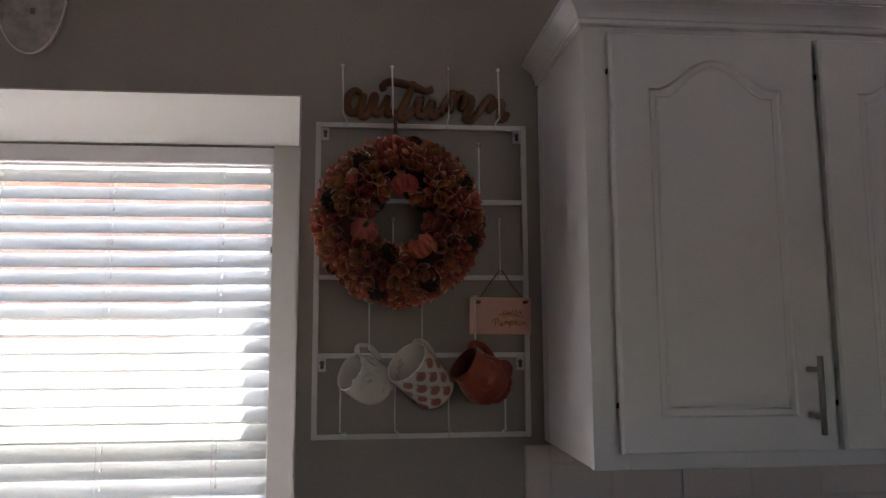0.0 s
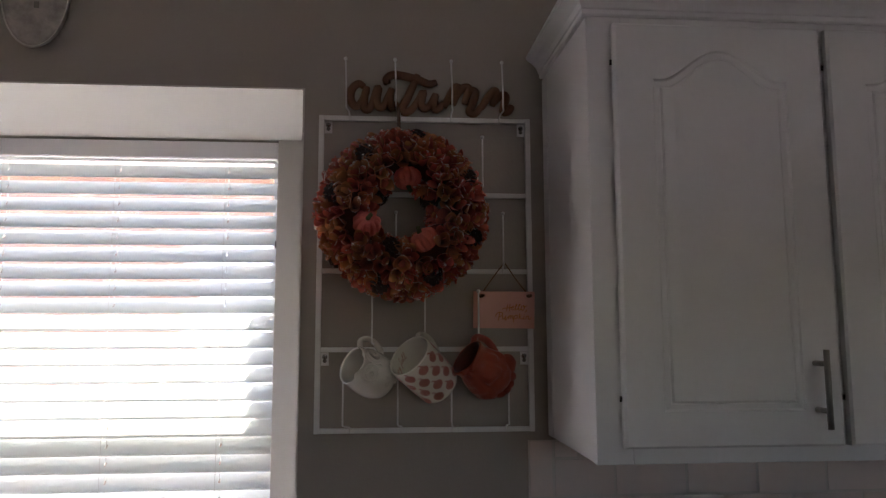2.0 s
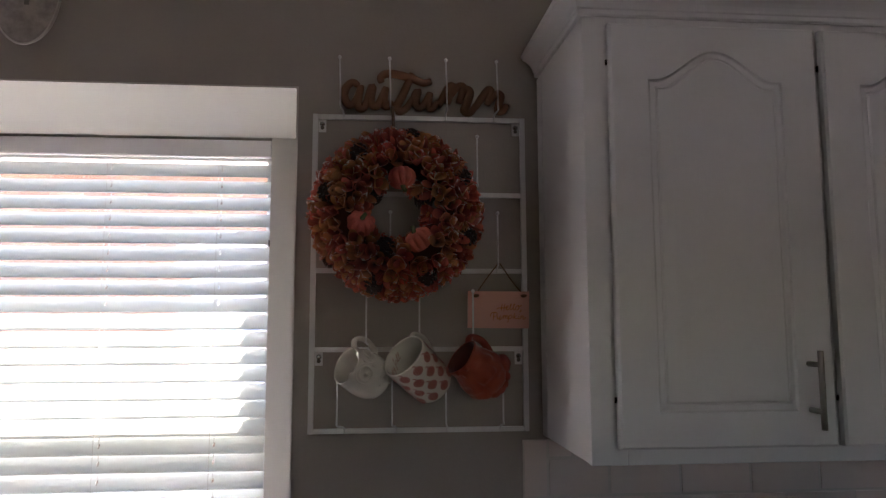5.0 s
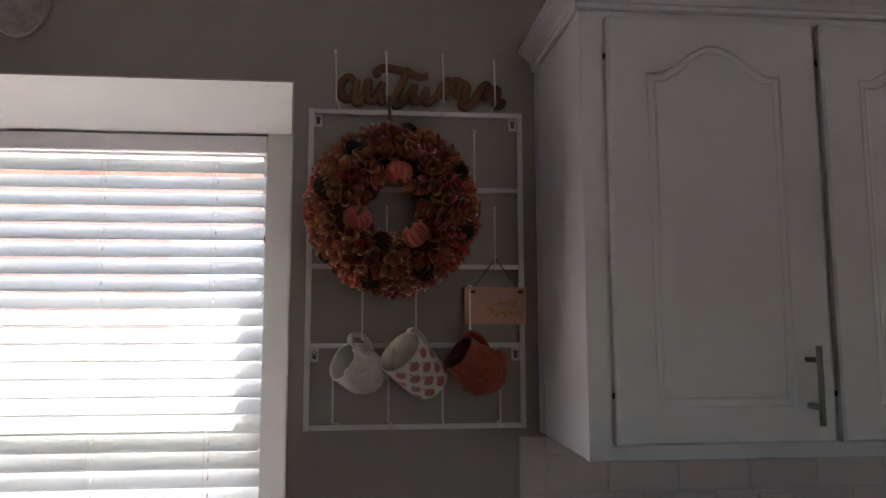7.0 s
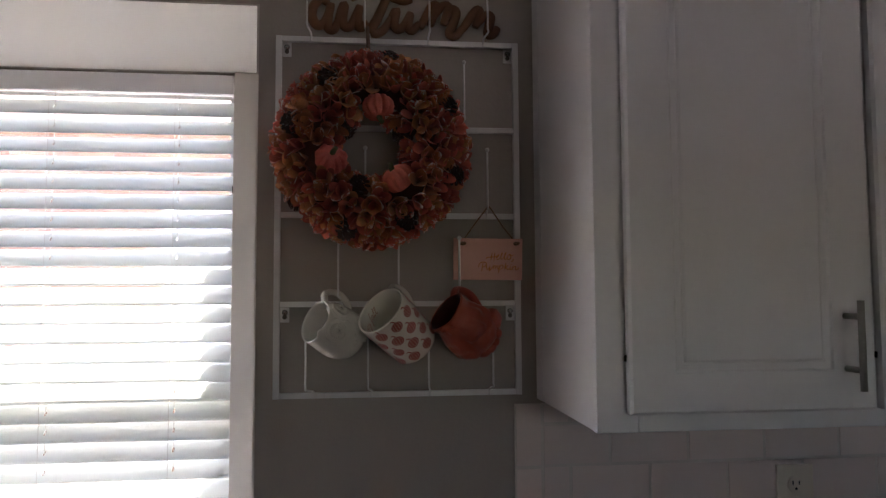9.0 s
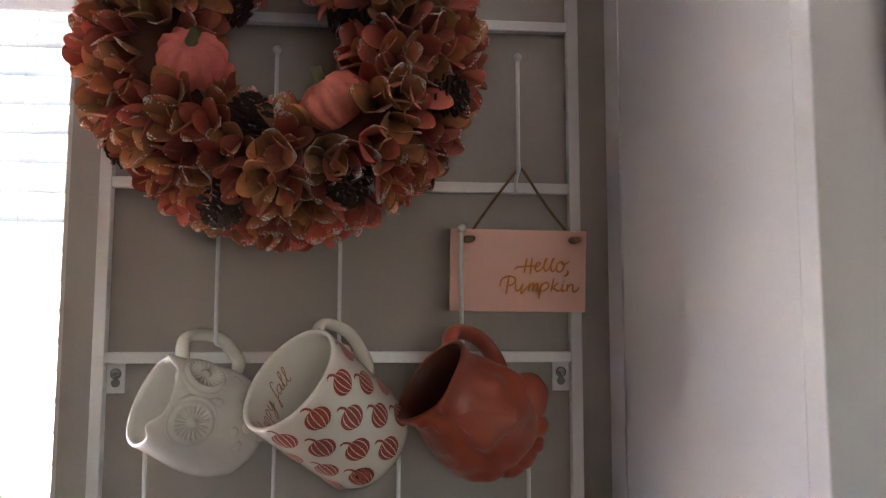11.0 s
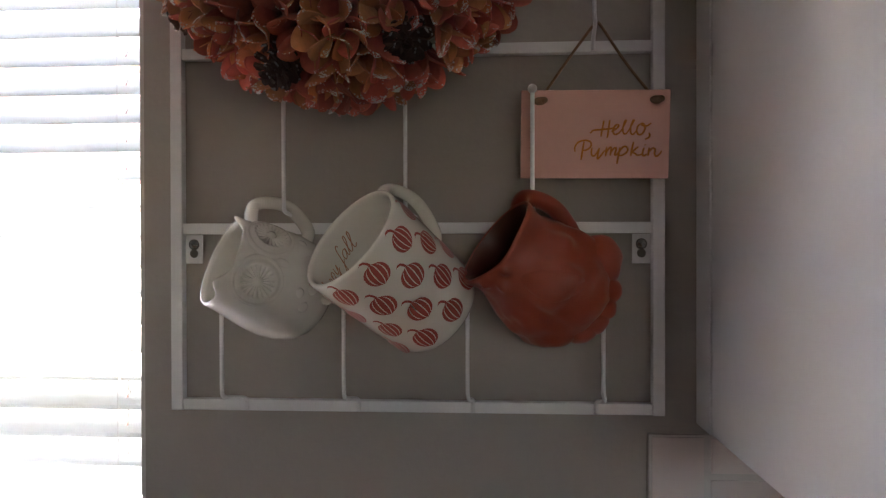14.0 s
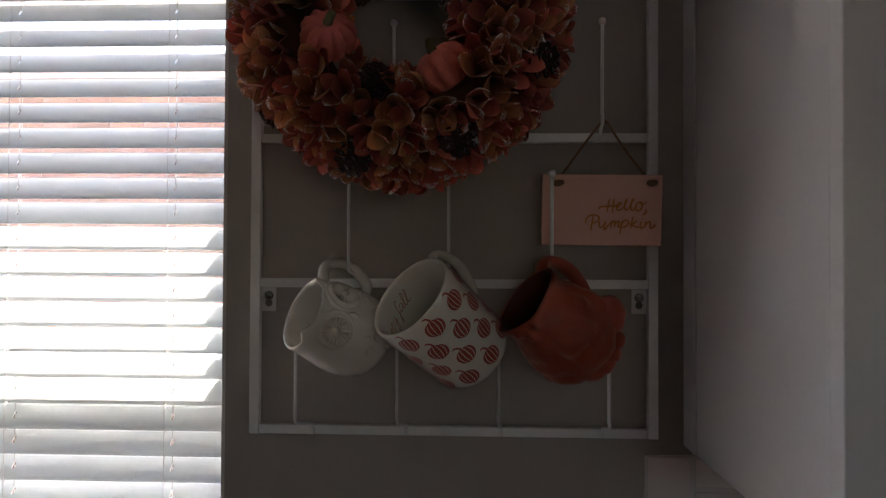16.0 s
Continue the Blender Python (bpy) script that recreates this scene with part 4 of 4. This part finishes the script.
def flower_mesh(name, mat, seed, petals):
    """A small cup of broad spoon-shaped petals, opening along local z."""
    r = random.Random(seed)
    verts, faces, along, rim = [], [], [], []
    nu, nv = 9, 9
    for i in range(petals):
        a = 2 * math.pi * (i + r.uniform(-0.12, 0.12)) / max(petals, 2.6)
        ln, wd = r.uniform(0.033, 0.042), r.uniform(0.0090, 0.0114)
        open0, open1 = r.uniform(0.20, 0.38), r.uniform(0.34, 0.72)
        cup = r.uniform(0.36, 0.68)
        twist = r.uniform(-0.25, 0.25)
        frost = r.choice((0.05, 0.25, 0.6, 1.1))
        ca, sa = math.cos(a), math.sin(a)
        for side in (0, 1):
            base = len(verts)
            for iv in range(nv):
                v = math.sin(math.pi / 2 * iv / (nv - 1)) ** 0.9
                half = wd * (0.26 + 0.74 * math.sin(math.pi / 2 * min(1, v / 0.60)))
                if v > 0.60:
                    half *= max(0.012, 1 - ((v - 0.60) / 0.402) ** 2) ** 0.57
                tilt = open0 + (open1 - open0) * v
                mid = open0 + (open1 - open0) * v * 0.55
                for iu in range(nu):
                    u = iu / (nu - 1) * 2 - 1
                    bend = u * cup
                    ly = half * math.sin(bend) / math.sin(cup)
                    rise = half * (1 - math.cos(bend)) / math.sin(cup) * 0.95 + twist * ly * v - (0.0009 if side else 0)
                    lx = 0.0016 + ln * v * math.sin(mid) - rise * math.cos(tilt)
                    lz = ln * v * math.cos(mid) + rise * math.sin(tilt)
                    verts.append((lx * ca - ly * sa, lx * sa + ly * ca, lz))
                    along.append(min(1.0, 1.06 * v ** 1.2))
                    edge = max((v - 0.80) / 0.2, (abs(u) - 0.86) / 0.28 * min(1, max(0, v - 0.45) * 3))
                    rim.append(max(0.0, edge) * frost * (1.0 if u * (1 if seed % 2 else -1) > -0.3 else 0.45))
            for iv in range(nv - 1):
                for iu in range(nu - 1):
                    k = base + iv * nu + iu
                    f = (k, k + 1, k + nu + 1, k + nu)
                    faces.append(f if side else f[::-1])
        b0, b1 = len(verts) - 2 * nu * nv, len(verts) - nu * nv
        edge = [iv * nu for iv in range(nv)] + [(nv - 1) * nu + k for k in range(1, nu)] + [iv * nu + nu - 1 for iv in range(nv - 2, -1, -1)]
        for k, k2 in zip(edge, edge[1:]):
            faces.append((b0 + k, b0 + k2, b1 + k2, b1 + k))
    me = bpy.data.meshes.new(name)
    me.from_pydata(verts, [], faces)
    for nm, data in (("along", along), ("rim", rim)):
        at = me.attributes.new(nm, 'FLOAT', 'POINT')
        at.data.foreach_set("value", data)
    me.polygons.foreach_set("use_smooth", [True] * len(me.polygons))
    me.materials.append(mat)
    return me


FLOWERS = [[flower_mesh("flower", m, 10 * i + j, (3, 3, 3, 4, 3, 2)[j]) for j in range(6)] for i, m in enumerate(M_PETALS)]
wrng = random.Random(21)
EXTRAS = []          # spots kept free: ring angle, tube angle, radius


def spot_of(x, z):
    d = Vector((x - WC.x, 0, z - WC.z))
    p = math.asin(max(-1, min(1, (d.length - WR) / (WT + 0.012))))
    return math.atan2(d.z, d.x), p


PUMPKINS = [(0.0882, 1.9085), (0.0060, 1.8140), (0.1235, 1.7830)]
CONES = [(0.0540, 1.7690), (0.2150, 1.7880), (0.1390, 1.7170), (0.0400, 1.6960), (-0.0460, 1.7430), (0.0380, 1.8720), (-0.0530, 1.8700), (0.0020, 1.9560), (0.1050, 1.9880), (0.2100, 1.9050), (0.1390, 1.8650)]
for n, (x, z) in enumerate(PUMPKINS):
    q, p = spot_of(x, z)
    EXTRAS.append((torus_spot(q, p)[0] + torus_spot(q, p)[1] * 0.012, (0.033, 0.032, 0.030)[n]))
    at, nrm, o = torus_spot(q, p)
    up = (nrm + Vector((0, 0, 0.5 if n == 1 else 0.2)) + Vector((-0.3 if n == 2 else 0.15, 0, 0.25))).normalized()
    if n == 0:
        up = Vector((0.1, -0.25, -0.95)).normalized()
    elif n == 1:
        up = Vector((0.16, -0.86, 0.48)).normalized()
    bm = bmesh.new()
    lathe(bm, [(0, -0.016), (0.010, -0.0175), (0.018, -0.014), (0.0232, -0.005), (0.0238, 0.003), (0.020, 0.011), (0.012, 0.0155), (0.005, 0.0145), (0, 0.012)], 120,
          dr=lambda a, j, r, zz: -0.20 * r * abs(math.cos(a * 5)) ** 4.5 + 0.03 * r * math.sin(a * 3 + 1) + 0.022 * r * noise.noise(Vector((math.cos(a) * 5, math.sin(a) * 5, zz * 60 + n * 7))) + 0.016 * r * math.sin(a * 23 + 4 * noise.noise(Vector((a, zz * 120, n)))))
    m = axes(at + nrm * (0.011 if n == 0 else 0.015), up, (1, 0, 0)) @ Matrix.Diagonal((1.20, 1.20, 1.20, 1))
    bmesh.ops.transform(bm, matrix=m, verts=bm.verts)
    pk = part("mini_pumpkin", bm, M_VELVET, wreath, "coral fabric mini pumpkin", smooth=True)
    bm = bmesh.new()
    tube(bm, spline([(0, 0, 0.011), (0.001, 0, 0.018), (0.004, 0.001, 0.025)], 4), [0.0042] * 4 + [0.0036] * 4 + [0.0032], 8)
    bmesh.ops.transform(bm, matrix=m, verts=bm.verts)
    part("stem", bm, M_STEM, pk, "olive green stem", smooth=True)


def cone_meshes():
    bm, fr = bmesh.new(), bmesh.new()
    r = random.Random(3)
    n = 46
    ball(bm, (0, 0, 0.012), 0.008, 0.008, 0.016, seg=10)
    for k in range(n):
        t = (k + 0.5) / n
        a = k * 2.39996
        rad = 0.0165 * math.sin(math.pi * (0.16 + 0.80 * t)) ** 0.8
        z = 0.030 * t
        d = Vector((math.cos(a), math.sin(a), 0))
        s = Vector((-math.sin(a), math.cos(a), 0))
        w = 0.0042 * (1.15 - 0.5 * t)
        up = Vector((0, 0, 1))
        lift = 0.25 + 0.9 * t
        tip = d * rad + up * (z + rad * lift * 0.45)
        root = d * 0.004 + up * z
        vs = [root - s * w * 0.5, root + s * w * 0.5, tip + s * w - d * 0.002, tip + s * w * 0.45 + d * 0.0015, tip - s * w * 0.45 + d * 0.0015, tip - s * w - d * 0.002]
        top = [bm.verts.new(v + up * 0.0007) for v in vs]
        low = [bm.verts.new(v - up * 0.0009) for v in vs]
        bm.faces.new(top)
        bm.faces.new(low[::-1])
        for i in range(6):
            bm.faces.new((low[i], low[(i + 1) % 6], top[(i + 1) % 6], top[i]))
        if r.random() < 0.45:
            for _ in range(5):
                c = tip + s * r.uniform(-w, w) * 0.7 + up * 0.0009 + d * 0.0008
                bmesh.ops.create_icosphere(fr, subdivisions=1, radius=r.uniform(0.0005, 0.0010), matrix=Matrix.Translation(c))
    out = []
    for b, m in ((bm, M_CONE), (fr, M_FROST)):
        me = bpy.data.meshes.new("pine_cone")
        b.to_mesh(me)
        b.free()
        me.materials.append(m)
        out.append(me)
    return out


CONE, FROST = cone_meshes()
for x, z in CONES:
    q, p = spot_of(x, z)
    at, nrm, o = torus_spot(q, p)
    EXTRAS.append((at + nrm * 0.007, 0.0215))
    pc = new("pine_cone", CONE)
    pc.parent = wreath
    pc["label"] = "small dark brown pine cone with frosted scales"
    s = wrng.uniform(1.00, 1.20)
    pc.matrix_basis = axes(at - nrm * 0.001, nrm + Vector((wrng.uniform(-0.3, 0.3), 0, wrng.uniform(-0.3, 0.3))), (wrng.random(), 0, 1)) @ Matrix.Diagonal((s, s, s, 1))
    fr = new("frost", FROST)
    fr.parent = pc
    fr["label"] = "silver glitter grains"
rows = [(-1.75, 18), (-1.40, 22), (-1.05, 25), (-0.68, 29), (-0.32, 34), (0.04, 38), (0.40, 42), (0.76, 46), (1.12, 48), (1.46, 48), (1.80, 44), (2.1, 34)]
for p0, n in rows:
    off = wrng.random()
    for k in range(n):
        q = 2 * math.pi * (k + off + wrng.uniform(-0.22, 0.22)) / n
        p = p0 + wrng.uniform(-0.14, 0.14)
        at, nrm, o = torus_spot(q, p)
        if any((at + nrm * 0.008 - c).length < r for c, r in EXTRAS):
            continue
        d = (nrm + o * (0.50 if p > -0.9 else 0.15) + Vector((wrng.uniform(-0.24, 0.24), wrng.uniform(-0.22, 0.08), wrng.uniform(-0.24, 0.24)))).normalized()
        fm = wrng.choices(range(4), (0.33, 0.37, 0.16, 0.14))[0]
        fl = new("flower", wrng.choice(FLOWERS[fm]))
        fl.parent = wreath
        s = wrng.uniform(0.86, 1.10)
        fl.matrix_basis = axes(at - nrm * 0.004, d, (wrng.uniform(-1, 1), wrng.uniform(-1, 1), wrng.uniform(-1, 1))) @ Matrix.Diagonal((s, s, s, 1))

# ---- backsplash ----
TFACE = 0.0068
splash = thing("backsplash", "white glazed subway tile backsplash with pale grout", "backsplash", kind="structure")
part("grout_bed", boxes((0.3440, 2.0, TFACE + 0.0016, WALL - 0.0005, 0.94, 1.3790)), M_GROUT, splash)


def tile_mesh(w, h):
    bm = bmesh.new()
    box(bm, 0, w, TFACE, TFACE + 0.006, 0, h)
    es = [e for e in bm.edges if all(abs(v.co.y - TFACE) < 1e-6 for v in e.verts)]
    bmesh.ops.bevel(bm, geom=es, offset=0.0020, segments=2, affect='EDGES')
    me = bpy.data.meshes.new("tile")
    bm.to_mesh(me)
    bm.free()
    me.materials.append(M_TILE)
    return me


def lay(me, x, z, name="tile"):
    t = new(name, me)
    t.parent = splash
    t.location = (x, trng.uniform(-0.0003, 0.0003), z)


trng = random.Random(5)
G, PX, PZ = 0.0022, 0.1537, 0.0768
full = tile_mesh(PX - G, PZ - G)
X0 = 0.3962
for row in range(-4, 2):
    z = 1.2650 + row * PZ
    start = 0.5255 if row % 2 == 0 else 0.4490
    h = min(PZ, 1.3790 - z) - G
    me_full = full if h > PZ - G - 0.001 else tile_mesh(PX - G, h)
    lay(tile_mesh(start - X0 - G, h), X0 + G / 2, z + G / 2)
    x = start
    while x < 1.95:
        lay(me_full, x + G / 2, z + G / 2)
        x += PX
trim = tile_mesh(0.0522 - G, 0.1172 - G)
for z in (1.2630, 1.1458, 1.0286):
    lay(trim, 0.3437 + G / 2, z + G / 2, "trim_tile")

# wall outlet
outlet = thing("wall_outlet", "ivory wall outlet plate on the tile backsplash", "outlet")
ox, oz = 0.8895, 1.197
part("plate", boxes((ox - 0.037, ox + 0.037, -0.0005, TFACE - 0.0008, oz - 0.057, oz + 0.057), bevel=0.0018), M_PLATE, outlet)
for dz in (0.0195, -0.0195):
    bm = bmesh.new()
    tube(bm, [(ox, -0.0004, oz + dz), (ox, -0.0022, oz + dz)], 0.0165, 24)
    sock = part("socket", bm, M_PLATE, outlet)
    part("slot", boxes((ox - 0.0075, ox - 0.0052, -0.0027, -0.0021, oz + dz - 0.001, oz + dz + 0.0075)), M_SLOT, sock)
    part("slot", boxes((ox + 0.0052, ox + 0.0075, -0.0027, -0.0021, oz + dz + 0.000, oz + dz + 0.0070)), M_SLOT, sock)
    bm = bmesh.new()
    tube(bm, [(ox, -0.0021, oz + dz - 0.0075), (ox, -0.0027, oz + dz - 0.0075)], 0.0027, 12)
    part("slot", bm, M_SLOT, sock)

# ---- outside ----
tagged(link_mesh("ground", boxes((-60, 60, OUT + 0.001, 120, -0.25, -0.15), (-60, 60, -120, -4.101, -0.25, -0.15)), M_GROUND), "pale concrete ground outside", "ground", kind="structure")
NY = 3.5
house = thing("neighbour_house", "red brick house wall seen through the blind", "house")
HX0, HX1, HZ0, HZ1 = -1.200, 0.55, 0.95, 2.208
part("wall", boxes((-7, HX0, NY + 0.006, NY + 0.25, -0.15, 2.70), (HX1, 5, NY + 0.006, NY + 0.25, -0.15, 2.70), (HX0, HX1, NY + 0.006, NY + 0.25, HZ1, 2.70), (HX0, HX1, NY + 0.006, NY + 0.25, -0.15, HZ0)), M_MORTAR, house)
part("roof", boxes((-7.2, 5.2, NY - 0.30, NY + 3.0, 2.70, 2.86)), M_VINYL, house)
nwin = part("window", boxes((HX0, HX0 + 0.06, NY - 0.012, NY + 0.06, HZ0, HZ1), (HX1 - 0.06, HX1, NY - 0.012, NY + 0.06, HZ0, HZ1), (HX0 + 0.06, HX1 - 0.06, NY - 0.012, NY + 0.06, HZ1 - 0.06, HZ1),
                            (HX0 + 0.06, HX1 - 0.06, NY - 0.012, NY + 0.06, HZ0, HZ0 + 0.06), (HX0 + 0.06, HX1 - 0.06, NY - 0.002, NY + 0.05, (HZ0 + HZ1) / 2 - 0.025, (HZ0 + HZ1) / 2 + 0.025)), M_VINYL, house)
# The whole pane is one pale blue-grey.
part("pane", boxes((HX0 + 0.06, HX1 - 0.06, NY + 0.03, NY + 0.04, HZ0 + 0.06, HZ1 - 0.06)), material("pale_pane", (0.7, 0.74, 0.78), 0.1, vary=0.05), nwin)
bm = bmesh.new()
box(bm, 0, 0.2, -0.002, 0.022, 0, 0.065)
brick = bpy.data.meshes.new("brick")
bm.to_mesh(brick)
bm.free()
brick.materials.append(M_BRICK)
rest = bmesh.new()
brng = random.Random(8)
count = 0
for row in range(38):
    z = -0.15 + row * 0.075
    for k in range(36):
        x = -5.2 + k * 0.21 + (0.105 if row % 2 else 0)
        if x + 0.2 > HX0 - 0.005 and x < HX1 + 0.005 and z + 0.065 > HZ0 - 0.005 and z < HZ1 + 0.005:
            continue
        y = NY + brng.uniform(-0.002, 0.002)
        if 1.2 < z < 3.2 and -2.7 < x < -0.6 and count < 300:
            b = new("brick", brick)
            b.parent = house
            b.location = (x, y, z)
            count += 1
        else:
            box(rest, x, x + 0.2, y - 0.002, y + 0.022, z, z + 0.065)
tagged(part("bricks", rest, M_BRICK, house), kind="stuff")
